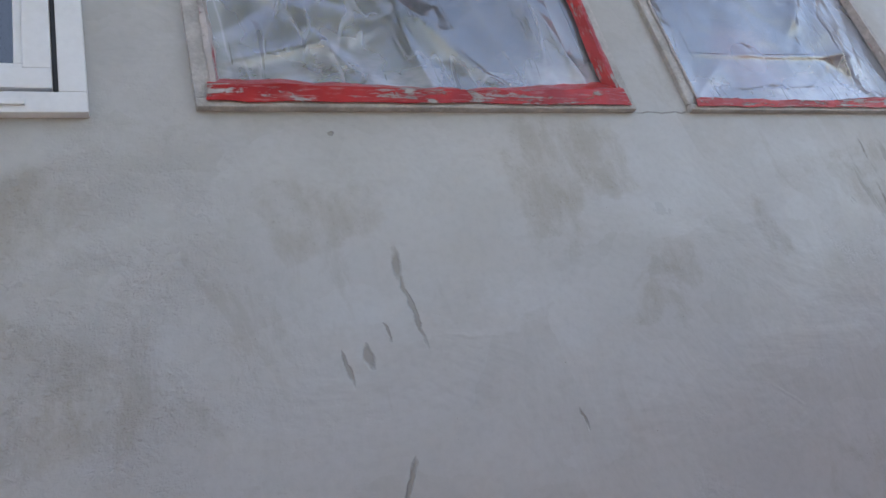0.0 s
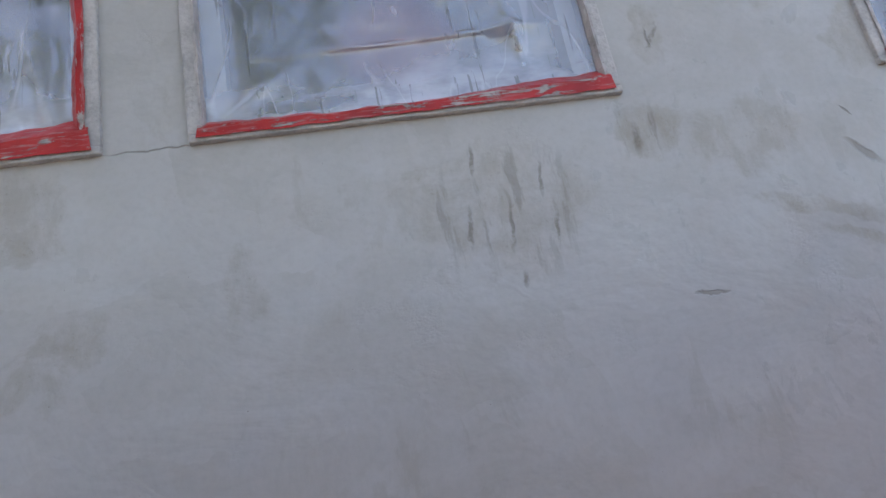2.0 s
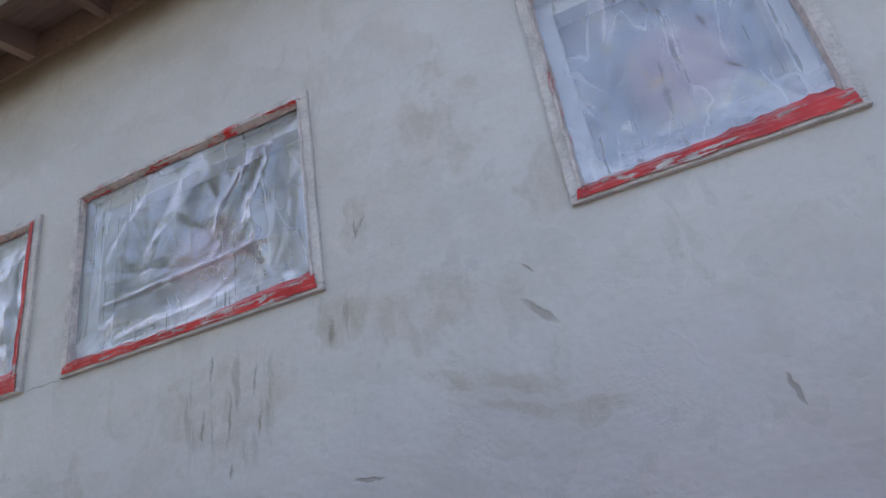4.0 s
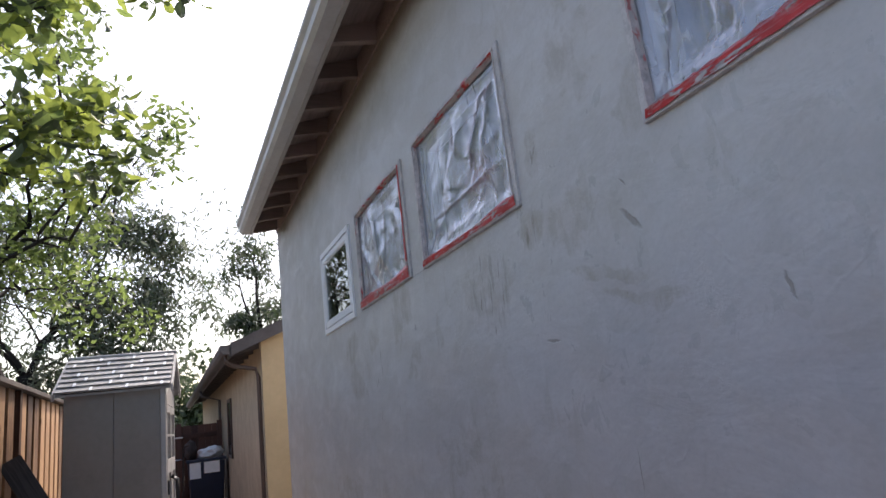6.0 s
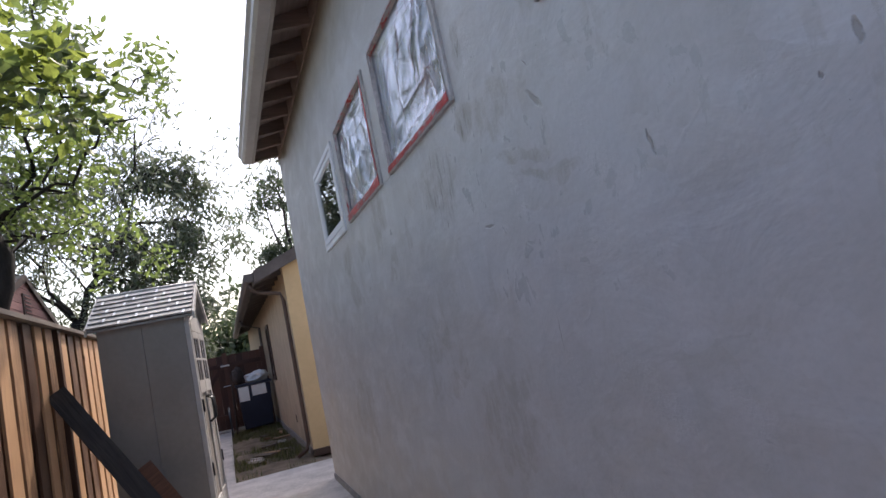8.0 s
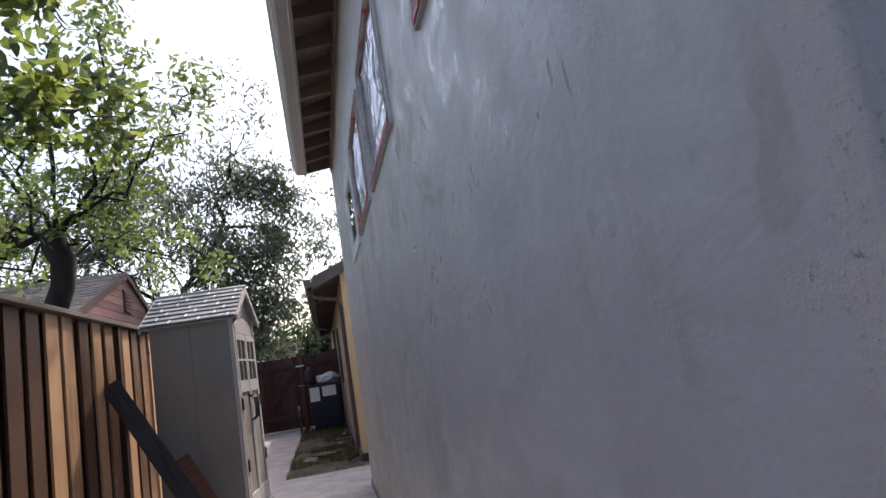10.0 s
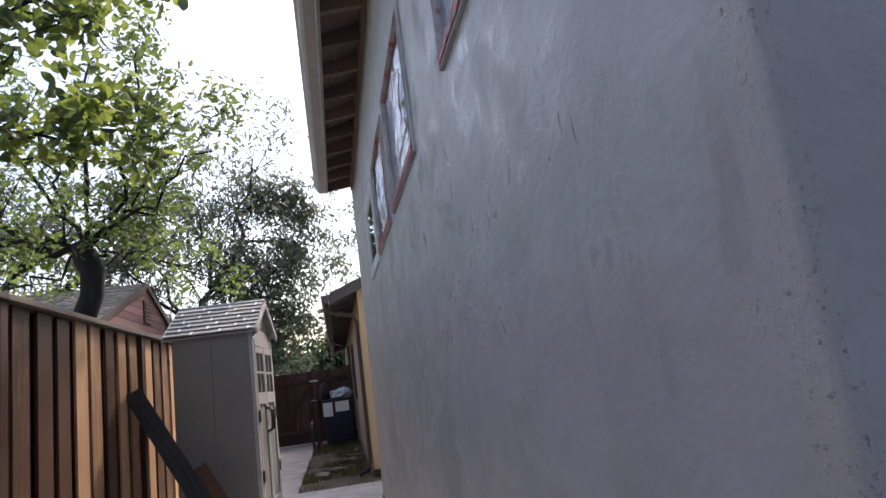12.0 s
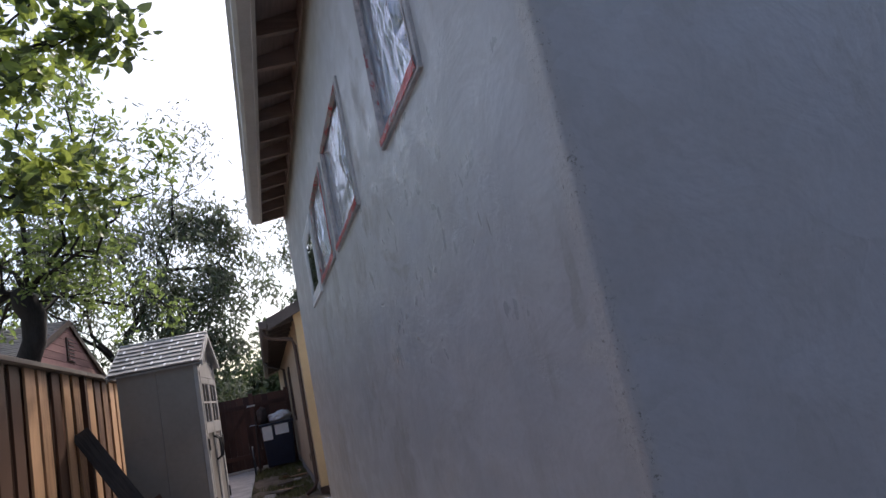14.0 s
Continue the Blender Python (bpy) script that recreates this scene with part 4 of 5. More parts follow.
# ---------------- tan house beyond ----------------
def tan_house():
    hx0, hx1, hy0, hy1 = -21.0, -5.93, 0.02, 7.0
    he, sl = 2.40, 0.41
    h = thing("neighbour_house", "single-storey tan and yellow house with brown trim", "house")
    part("wall", boxes(((hx0, hy0, 0.0), (hx1 - 0.02, hy0 + 0.15, he + 0.14)), bevel=0.004), TAN, h, "tan side wall")
    ridge_y = (hy0 + hy1) / 2
    zr = he + sl * (ridge_y + 0.35)
    part("wall", prism([(hy0 - 0.004, 0.09), (hy1, 0.09), (hy1, he + 0.14), (ridge_y, zr - 0.06), (hy0 - 0.004, he + 0.12)], "x", hx1 - 0.0195, hx1 + 0.01), YELLOW, h, "yellow gable wall")
    part("wall", boxes(((hx0, hy1 - 0.15, 0), (hx1 - 0.02, hy1, he + 0.1))), TAN, h)
    part("wall", prism([(hy0 + 0.15, 0.0), (hy1 - 0.15, 0.0), (hy1 - 0.15, he + 0.1), (ridge_y, zr - 0.1), (hy0 + 0.15, he + 0.1)], "x", hx0, hx0 + 0.15), TAN, h)
    part("plinth", boxes(((hx1 - 0.3, hy0 - 0.012, 0.0), (hx1 + 0.02, hy1, 0.088)), bevel=0.006), BROWN, h, "dark foot of the wall")
    rx0, rx1 = hx0 - 0.3, hx1 + 0.10
    roofp = thing_part("roof", h)
    for s in (1, -1):
        ye, yr = (hy0 - 0.38, ridge_y) if s == 1 else (hy1 + 0.38, ridge_y)
        part("roof_slope", prism([(ye, he), (yr, zr), (yr, zr + 0.10), (ye, he + 0.10)], "x", rx0, rx1 - 0.035), SHINGLE, roofp)
        part("rake_board", prism([(ye, he - 0.045), (yr, zr - 0.045), (yr, zr + 0.115), (ye, he + 0.115)], "x", rx1 - 0.034, rx1), ROOFBROWN, roofp, "brown rake board")
        # shingle courses
        n = 14
        for r in range(n):
            ya, yb = ye + (yr - ye) * r / n, ye + (yr - ye) * (r + 1) / n + (0.03 if s == 1 else -0.03)
            za, zb = he + 0.101 + (zr - he) * r / n, he + 0.101 + (zr - he) * (r + 1) / n
            part("shingle_course", prism([(ya, za), (yb, zb), (yb, zb + 0.004), (ya, za + 0.022)], "x", rx0, rx1 - 0.002), SHINGLE, roofp)
    ye = hy0 - 0.38
    part("fascia", boxes(((rx0, ye - 0.022, he - 0.05), (rx1 - 0.035, ye - 0.001, he + 0.10))), ROOFBROWN, h)
    g = [(0, 0), (-0.07, 0), (-0.10, 0.04), (-0.105, 0.11), (-0.098, 0.11), (-0.093, 0.043), (-0.066, 0.008), (0, 0.008)]
    part("gutter", prism([(ye - 0.023 + a, he - 0.02 + b) for a, b in g], "x", rx0, rx1 - 0.02), ROOFBROWN, h, "brown gutter")
    part("gutter_end", prism([(ye - 0.023 + a, he - 0.02 + b) for a, b in ((0, 0), (-0.07, 0), (-0.10, 0.04), (-0.105, 0.11), (0, 0.11))], "x", rx1 - 0.0195, rx1 - 0.015), ROOFBROWN, h)
    for i in range(22):
        x = rx1 - 0.35 - i * 0.61
        part("rafter_tail", prism([(ye, he - 0.02), (hy0, he + 0.06), (hy0, he + 0.16), (ye, he + 0.0)], "x", x - 0.02, x + 0.02), ROOFBROWN, h)
    dx, dy = hx1 - 0.06, hy0 - 0.045
    part("downspout", tube([(dx, ye - 0.06, he - 0.02), (dx, ye - 0.05, he - 0.11), (dx, ye + 0.02, he - 0.16), (dx, dy - 0.03, he - 0.22), (dx, dy, he - 0.32), (dx, dy, 1.2), (dx, dy, 0.18), (dx, dy - 0.03, 0.10), (dx, dy - 0.16, 0.03)],
                           [0.027] * 9, 8), BROWN, h, "brown downspout", smooth=True)
    part("downspout", tube([(-12.75, ye - 0.06, he - 0.02), (-12.75, ye - 0.03, he - 0.14), (-12.75, hy0 - 0.05, he - 0.26), (-12.75, hy0 - 0.05, 0.1)], [0.03] * 4, 8), ROOFBROWN, h, smooth=True)
    for xw in (-10.4,):
        w = part("window", boxes(((xw - 0.06, hy0 - 0.03, 0.95), (xw, hy0 - 0.001, 2.05)), ((xw - 0.75, hy0 - 0.03, 0.95), (xw - 0.69, hy0 - 0.001, 2.05)),
                                 ((xw - 0.69, hy0 - 0.03, 1.99), (xw - 0.06, hy0 - 0.001, 2.05)), ((xw - 0.69, hy0 - 0.03, 0.95), (xw - 0.06, hy0 - 0.001, 1.01))), BROWN, h, "dark window frame")
        part("pane", boxes(((xw - 0.688, hy0 - 0.012, 1.012), (xw - 0.062, hy0 - 0.004, 1.988))), DARKGLASS, w)
    part("vent", boxes(((-7.6, hy0 - 0.012, 0.33), (-7.54, hy0 - 0.001, 0.44)), bevel=0.002), BROWN, h)
    part("foundation", boxes(((hx0, hy0 - 0.014, -0.02), (hx1 - 0.31, hy0 - 0.0005, 0.10))), PLASTER, h)


tan_house()


# ---------------- gate ----------------
def gate():
    gx = -12.62
    g = thing("gate", "dark redwood gate with a latch and diagonal brace", "gate")
    rr = random.Random(8)
    y = -2.19
    me = mesh_of("board", boxes(((-0.011, 0.001, 0.05), (0.011, 0.1405, 1.67)), bevel=0.002), GATE)
    while y < -0.10:
        o = new("board", me)
        o.parent, o.location = g, (gx + rr.uniform(-0.003, 0.003), y, 0.0)
        o.scale = (1, 1, 1 - rr.uniform(0, 0.006))
        y += 0.141
    for z in (0.28, 1.40):
        part("rail", boxes(((gx + 0.0145, -2.18, z), (gx + 0.052, -0.10, z + 0.09)), bevel=0.003), GATE, g)
    part("brace", prism([(-1.86, 0.372), (-1.76, 0.372), (-0.92, 1.398), (-1.02, 1.398)], "x", gx + 0.0145, gx + 0.05), GATE, g)
    for y in (-1.95, -0.88, -0.06):
        part("post", boxes(((gx - 0.05, y - 0.05, 0.0), (gx + 0.07, y + 0.05, 1.72)), bevel=0.004), GATE, g)
    part("latch", boxes(((gx + 0.071, -0.99, 1.42), (gx + 0.085, -0.80, 1.455)), bevel=0.003), CHROME, g, "steel latch")
    part("handle", tube([(gx + 0.071, -0.99, 0.98), (gx + 0.11, -0.97, 0.99), (gx + 0.11, -0.85, 0.99), (gx + 0.071, -0.83, 0.98)], [0.01] * 4), CHROME, g, "steel handle")
    part("threshold", boxes(((gx - 0.05, -1.9, 0.0), (gx + 0.05, -0.93, 0.045)), bevel=0.004), CONCRETE, g, "pale sill under the gate")


gate()


# ---------------- bins by the gate ----------------
def blob(center, size, seed, amp=0.25, sub=3):
    bm = bmesh.new()
    bmesh.ops.create_icosphere(bm, subdivisions=sub, radius=1.0)
    for v in bm.verts:
        n = v.co.normalized()
        k = 1 + amp * noise.noise(n * 1.7 + Vector((seed, 0, 0))) + amp * 0.5 * noise.noise(n * 4.5 + Vector((0, seed, 0)))
        v.co = Vector((center[0] + n.x * size[0] * k, center[1] + n.y * size[1] * k, center[2] + max(-0.72, n.z) * size[2] * k))
    return bm


bin_ = thing("wheeled_bin", "navy plastic bin with white paper notices", "bin", loc=(-11.75, -0.40, 0.0))
bb = bmesh.new()
box(bb, (-0.33, -0.34, 0.06), (0.33, 0.34, 0.93), bevel=0.03)
for v in bb.verts:
    f = 0.84 + 0.16 * v.co.z / 0.93
    v.co.x, v.co.y = v.co.x * f, v.co.y * f
part("body", bb, BINBLUE, bin_)
part("lid", boxes(((-0.36, -0.37, 0.932), (0.36, 0.37, 0.985)), bevel=0.015), BINBLUE, bin_, "dark lid")
part("notice", boxes(((0.3335, -0.315, 0.63), (0.337, -0.11, 0.925))), PAPER, bin_, "white paper notice")
part("notice", boxes(((0.3335, -0.05, 0.71), (0.337, 0.24, 0.925))), PAPER, bin_, "white paper notice")
for y in (-0.26, 0.26):
    w = bmesh.new()
    bmesh.ops.create_cone(w, cap_ends=True, segments=20, radius1=0.12, radius2=0.12, depth=0.06, matrix=Matrix.Translation((-0.30, y, 0.12)) @ Matrix.Rotation(math.pi / 2, 4, "X"))
    part("wheel", w, BLACK, bin_)
tagged(part("plastic_bag", blob((-11.70, -0.30, 1.07), (0.20, 0.24, 0.12), 4, 0.42, 4), BAG, smooth=True), "pale crumpled plastic bag on the bin lid", "bag")
tagged(part("canvas_sack", blob((-11.80, -0.68, 1.14), (0.13, 0.12, 0.21), 7), DARKSTUFF, smooth=True), "dark limp canvas sack hung over the bin", "sack")
tagged(part("yard_tool", tube([(-11.2, -0.86, 0.0), (-11.3, -0.84, 0.6), (-11.36, -0.82, 1.2), (-11.34, -0.78, 1.27), (-11.3, -0.70, 1.28)], [0.016] * 5), DARKSTUFF), "dark bent-handled garden tool beside the bin", "tool")
bk = bmesh.new()
bmesh.ops.create_cone(bk, cap_ends=False, segments=24, radius1=0.30, radius2=0.30, depth=0.03, matrix=Matrix.Translation((-11.0, -0.95, 0.31)) @ Matrix.Rotation(math.pi / 2, 4, "X"))
bmesh.ops.solidify(bk, geom=bk.faces, thickness=0.03)
tagged(part("cart_wheel", bk, BLACK), "black rubber wheel leaning by the bin", "wheel")

# ---------------- litter and slabs on the soil ----------------
rs = random.Random(11)
for i in range(12):
    bm = bmesh.new()
    w, l = rs.uniform(0.05, 0.16), rs.uniform(0.10, 0.34)
    box(bm, (-l / 2, -w / 2, 0.0), (l / 2, w / 2, rs.uniform(0.012, 0.04)), bevel=0.004)
    ob = part("wood_scrap", bm, (CAP, CONCRETE, CEDAR)[i % 3])
    ob.matrix_basis = pose(rs.uniform(-9.8, -5.8), rs.uniform(-0.75, -0.12), 0.016, 0, 0, rs.uniform(0, 180))
    tagged(ob, "pale broken scrap lying on the soil", "scrap", "scraps on the soil")


def grass(n, x0, x1, y0, y1, seed):
    r = np.random.RandomState(seed)
    x, y = r.uniform(x0, x1, n), r.uniform(y0, y1, n)
    keep = np.array([noise.noise(Vector((a * 1.1, b * 2.0, 5))) > -0.05 for a, b in zip(x, y)])
    x, y = x[keep], y[keep]
    n = len(x)
    a, h, w = r.uniform(0, 6.28, n), r.uniform(0.02, 0.10, n), r.uniform(0.003, 0.006, n)
    dx, dy = np.cos(a), np.sin(a)
    lean = r.uniform(-0.6, 0.6, n) * h
    v = np.empty((n, 3, 3))
    v[:, 0] = np.stack([x - dx * w, y - dy * w, np.full(n, -0.02)], 1)
    v[:, 1] = np.stack([x + dx * w, y + dy * w, np.full(n, -0.02)], 1)
    v[:, 2] = np.stack([x - dy * lean, y + dx * lean, h], 1)
    me = bpy.data.meshes.new("grass")
    me.from_pydata(v.reshape(-1, 3).tolist(), [], np.arange(3 * n).reshape(-1, 3).tolist())
    me.materials.append(GRASS)
    return new("grass", me)


tagged(grass(8000, -12.3, -5.5, -0.97, 0.0, 2), "thin dry weeds on the soil", "grass", kind="stuff")


# ---------------- trees ----------------
def leaves_mesh(name, pos, normal_bias, length, width, material, seed, droop=0.0):
    """Many bent leaves, four faces each, at the given places."""
    r = np.random.RandomState(seed)
    p = np.asarray(pos)
    n = len(p)
    d = r.normal(size=(n, 3))
    d[:, 2] = d[:, 2] * (1 - droop) - droop * 1.6
    d /= np.linalg.norm(d, axis=1)[:, None]
    u = np.cross(d, r.normal(size=(n, 3)) + np.array([0, 0, normal_bias]))
    u /= np.linalg.norm(u, axis=1)[:, None]
    w = np.cross(d, u)
    ln = length * r.uniform(0.6, 1.25, n)[:, None]
    wd = width * r.uniform(0.7, 1.2, n)[:, None]
    bend = 0.09 * ln
    fold = 0.09 * wd

    def rim(a, b):
        return p + a * ln * d + b * wd * u + (bend * (1 - (2 * a - 1) ** 2) - abs(b) * 2 * fold * -1) * w

    v = np.stack([p, rim(0.25, 0.40), rim(0.55, 0.50), rim(0.82, 0.28), p + ln * d, rim(0.82, -0.28), rim(0.55, -0.50), rim(0.25, -0.40), p + 0.5 * ln * d + bend * w], 1)
    base = (np.arange(n) * 9)[:, None]
    f = np.concatenate([base + np.array([[a, (a + 1) % 8, 8]]) for a in range(8)])
    me = bpy.data.meshes.new(name)
    me.from_pydata(v.reshape(-1, 3).tolist(), [], f.tolist())
    me.materials.append(material)
    return me


def tree(label, base, trunk, limbs, seed, leaf, levels=3, kids=5, spread=0.8, lift=0.1, shrink=0.62, twig_leaves=9, droop=0.0, jitter=0.07, tw=0.5, wobble=0.03, flat=0.4):
    """A tree: a bent trunk, limbs given by their end points, then branches that fork to twigs with leaves."""
    r = random.Random(seed)
    top = thing("tree", label, "tree", loc=base)
    trunk = [Vector(p) for p, _ in trunk], [q for _, q in trunk]
    wood_bm = tube(trunk[0], trunk[1], 12)
    for v in wood_bm.verts:
        v.co += Vector((noise.noise(v.co * 5), noise.noise(v.co * 5 + Vector((9, 0, 0))), 0)) * 0.018
    part("trunk", wood_bm, BARK, top, smooth=True)
    br = bmesh.new()
    spots = []

    def branch(p, d, ln, rad, level, kind=0):
        pts, rads = [p], [rad]
        n = 4
        for i in range(n):
            d = (d + Vector((r.gauss(0, 1), r.gauss(0, 1), r.gauss(0, 1))) * 0.22 + Vector((0, 0, lift if level < levels else -droop * 0.5))).normalized()
            pts.append(pts[-1] + d * ln / n)
            rads.append(rad * (1 - 0.65 * (i + 1) / n))
        tube(pts, rads, 5 if level < 2 else 3, br)
        if level >= levels - 1:
            for _ in range(twig_leaves):
                i = r.randrange(0, n)
                q = pts[i].lerp(pts[i + 1], r.random())
                spots.append((q.x + r.gauss(0, jitter), q.y + r.gauss(0, jitter), q.z + r.gauss(0, jitter), kind))
        if level < levels:
            for _ in range(kids):
                i = r.randrange(1, n + 1)
                side = Vector((r.gauss(0, 1), r.gauss(0, 1), r.gauss(0, 1))).normalized()
                branch(pts[i], (d * (1 - spread * 0.5) + side * spread).normalized(), ln * shrink * r.uniform(0.7, 1.15), rads[i] * 0.6, level + 1, kind)

    for path, rad, *reach in limbs:
        kind = reach[1] if len(reach) > 1 else 0
        reach = reach[0] if reach else 0.32
        pts = [Vector(q) for q in path]
        fine = []
        for a, b in zip(pts, pts[1:]):
            for i in range(3):
                q = a.lerp(b, i / 3)
                fine.append(q + Vector((r.gauss(0, 1), r.gauss(0, 1), r.gauss(0, 1))) * wobble * (1 if fine else 0))
        fine.append(pts[-1])
        m = len(fine)
        tube(fine, [rad * (1 - 0.75 * i / (m - 1)) for i in range(m)], 7, br)
        for i in range(2, m):
            for _ in range(tw_count(r, tw)):
                d = (fine[i] - fine[i - 1]).normalized()
                side = Vector((r.gauss(0, 1), r.gauss(0, 1), r.gauss(0, 1))).normalized()
                branch(fine[i], (d * 0.5 + side).normalized(), reach * (pts[-1] - pts[0]).length * r.uniform(0.7, 1.2), rad * 0.33 * (1 - 0.6 * i / m), 1, kind)
    part("branch", br, BARK, top, smooth=True)
    ln, wd, mats = leaf
    arr = np.array(spots)
    small, arr = arr[arr[:, 3] == 1, :3], arr[arr[:, 3] == 0, :3]
    if len(small):
        o = new("crown", leaves_mesh("crown", small, 0.4, 0.075, 0.032, LEAF_GREEN, seed + 9, 0.25))
        o.parent = top
    pick = np.random.RandomState(seed).rand(len(arr))
    for j, m in enumerate(mats):
        sel = arr[(pick >= j / len(mats)) & (pick < (j + 1) / len(mats))]
        o = new("crown", leaves_mesh("crown", sel, flat, ln, wd, m, seed + j, droop))
        o.parent = top
    return top


def tw_count(r, k):
    return int(k) + (r.random() < k - int(k))


# small-leaved tree just behind the fence: a knobby trunk and many thin crooked limbs
B1 = (-2.68, -2.40, 0.0)
tree("gnarled tree with thin twigs and small green leaves", B1,
     [((0, -0.12, 0), 0.13), ((0, -0.10, 1.2), 0.12), ((0, -0.07, 1.95), 0.106), ((0, 0.04, 2.25), 0.100), ((0, 0.06, 2.46), 0.100), ((0, 0.0, 2.6), 0.112), ((0.01, -0.05, 2.72), 0.07)],
     [([(0, -0.03, 2.6), (0.05, -0.30, 2.66), (0.12, -0.60, 2.86), (0.15, -0.80, 3.28), (0.22, -1.2, 3.65)], 0.036, 0.22, 1),
      ([(0, 0.0, 2.68), (0.08, -0.10, 3.06), (0.1, -0.36, 3.5), (0.15, -0.3, 4.1)], 0.026, 0.26, 1),
      ([(0, 0.0, 2.68), (0.15, 0.08, 3.06), (0.15, 0.04, 3.58), (0.22, 0.22, 4.17), (0.3, 0.15, 4.6)], 0.026, 0.22, 1),
      ([(0, 0.04, 2.68), (0.08, 0.3, 2.92), (0.22, 0.42, 3.35), (0.37, 0.60, 3.95), (0.45, 0.68, 4.5)], 0.024, 0.17, 1),
      ([(0, 0.04, 2.68), (-0.08, 0.3, 2.92), (-0.15, 0.6, 3.2), (-0.22, 0.82, 3.55)], 0.022, 0.24, 1),
      ([(0, 0.0, 2.68), (-0.22, -0.22, 3.13), (-0.3, -0.66, 3.72), (-0.3, -0.9, 4.3)], 0.026, 0.25, 1),
      ([(0.05, -0.32, 2.66), (0.37, -0.74, 2.76), (0.66, -1.18, 2.98), (1.0, -1.5, 3.35)], 0.022, 0.25, 1),
      ([(0, 0.0, 2.7), (0.22, 0.45, 2.9), (0.42, 0.85, 3.08), (0.56, 1.12, 3.32), (0.66, 1.32, 3.58)], 0.017, 0.13, 1),
      ([(0.22, 0.45, 2.9), (0.4, 0.60, 3.3), (0.5, 0.72, 3.75), (0.55, 0.80, 4.1)], 0.013, 0.22, 1),
      ([(0, 0.0, 2.65), (-0.1, -0.5, 2.85), (-0.2, -1.0, 2.95), (-0.2, -1.5, 3.2)], 0.022, 0.28, 1),
      ([(0, 0.02, 2.6), (0.15, 0.35, 2.58), (0.2, 0.66, 2.62)], 0.014, 0.42, 1),
      ([(0, 0.0, 2.62), (-0.4, 0.3, 2.66), (-0.9, 0.7, 2.62), (-1.3, 1.05, 2.55)], 0.018, 0.22, 1),
      ([(0, -0.1, 2.62), (-0.3, -0.5, 2.5), (-0.5, -1.0, 2.45)], 0.016, 0.34, 1)],
     21, (0.07, 0.034, (LEAF_GREEN,)), levels=3, kids=3, twig_leaves=4, lift=0.07, jitter=0.05, tw=1.0, wobble=0.05)

# broad-leaved tree nearer the corner, its limbs reaching over the fence
B0 = (-0.9, -3.2, 0.0)
tree("broad-leaved tree with large yellow-green leaves overhanging the fence", B0,
     [((0, 0, 0), 0.10), ((0.03, 0.02, 1.2), 0.085), ((0.0, 0.05, 2.3), 0.07), ((0.0, 0.08, 2.6), 0.05)],
     [([(0, 0.08, 2.5), (0.15, 0.7, 2.75), (0.3, 1.2, 2.86), (0.3, 1.65, 2.90), (0.18, 1.86, 2.86)], 0.020, 0.10),
      ([(0.15, 0.7, 2.75), (-0.05, 1.2, 2.84), (-0.14, 1.6, 2.83)], 0.012, 0.16),
      ([(0.3, 1.2, 2.86), (0.25, 1.6, 3.02), (0.10, 1.84, 3.06)], 0.010, 0.20),
      ([(0.3, 1.2, 2.86), (0.6, 1.45, 2.80), (0.8, 1.78, 2.80)], 0.010, 0.20),
      ([(0.15, 0.7, 2.75), (0.5, 1.0, 2.85), (0.9, 1.3, 2.95), (1.1, 1.5, 2.95)], 0.012, 0.18),
      ([(0, 0.08, 2.55), (0.3, 0.6, 3.2), (0.45, 1.2, 3.55), (0.58, 1.7, 3.68), (0.64, 1.98, 3.70)], 0.022, 0.15),
      ([(0.45, 1.2, 3.55), (0.62, 1.55, 3.82), (0.75, 1.9, 3.95)], 0.012, 0.34),
      ([(0.58, 1.7, 3.68), (0.62, 1.98, 3.62), (0.66, 2.18, 3.56)], 0.009, 0.36),
      ([(0.58, 1.7, 3.68), (0.70, 1.95, 3.72), (0.80, 2.12, 3.70)], 0.009, 0.36),
      ([(0.3, 0.6, 3.2), (0.7, 1.1, 3.55), (1.0, 1.5, 3.70)], 0.014, 0.30),
      ([(0.3, 0.6, 3.2), (0.3, 1.1, 3.50), (0.36, 1.55, 3.62)], 0.012, 0.26),
      ([(0.45, 1.2, 3.55), (0.2, 1.45, 3.66), (0.1, 1.62, 3.80)], 0.012, 0.28),
      ([(0, 0.08, 2.55), (0.4, 0.4, 3.3), (0.8, 0.7, 3.8), (1.1, 1.0, 4.0)], 0.018, 0.26),
      ([(0, 0.08, 2.55), (-0.2, -0.5, 3.3), (-0.4, -0.9, 4.2)], 0.024, 0.25)],
     26, (0.098, 0.054, (LEAF_YELLOW, LEAF_YELLOW, LEAF_GREEN, LEAF_DARK)), levels=2, kids=3, twig_leaves=6, lift=0.05, droop=0.15, jitter=0.045, tw=1.0, flat=2.2)

# fine-leaved drooping tree farther back, beside the red house
def grown(rows, f):
    """Points of limbs enlarged from eye height."""
    return [([(x * f, y * f, 1.23 + (z - 1.23) * f) for x, y, z in path], r * f, 0.44) for path, r in rows]


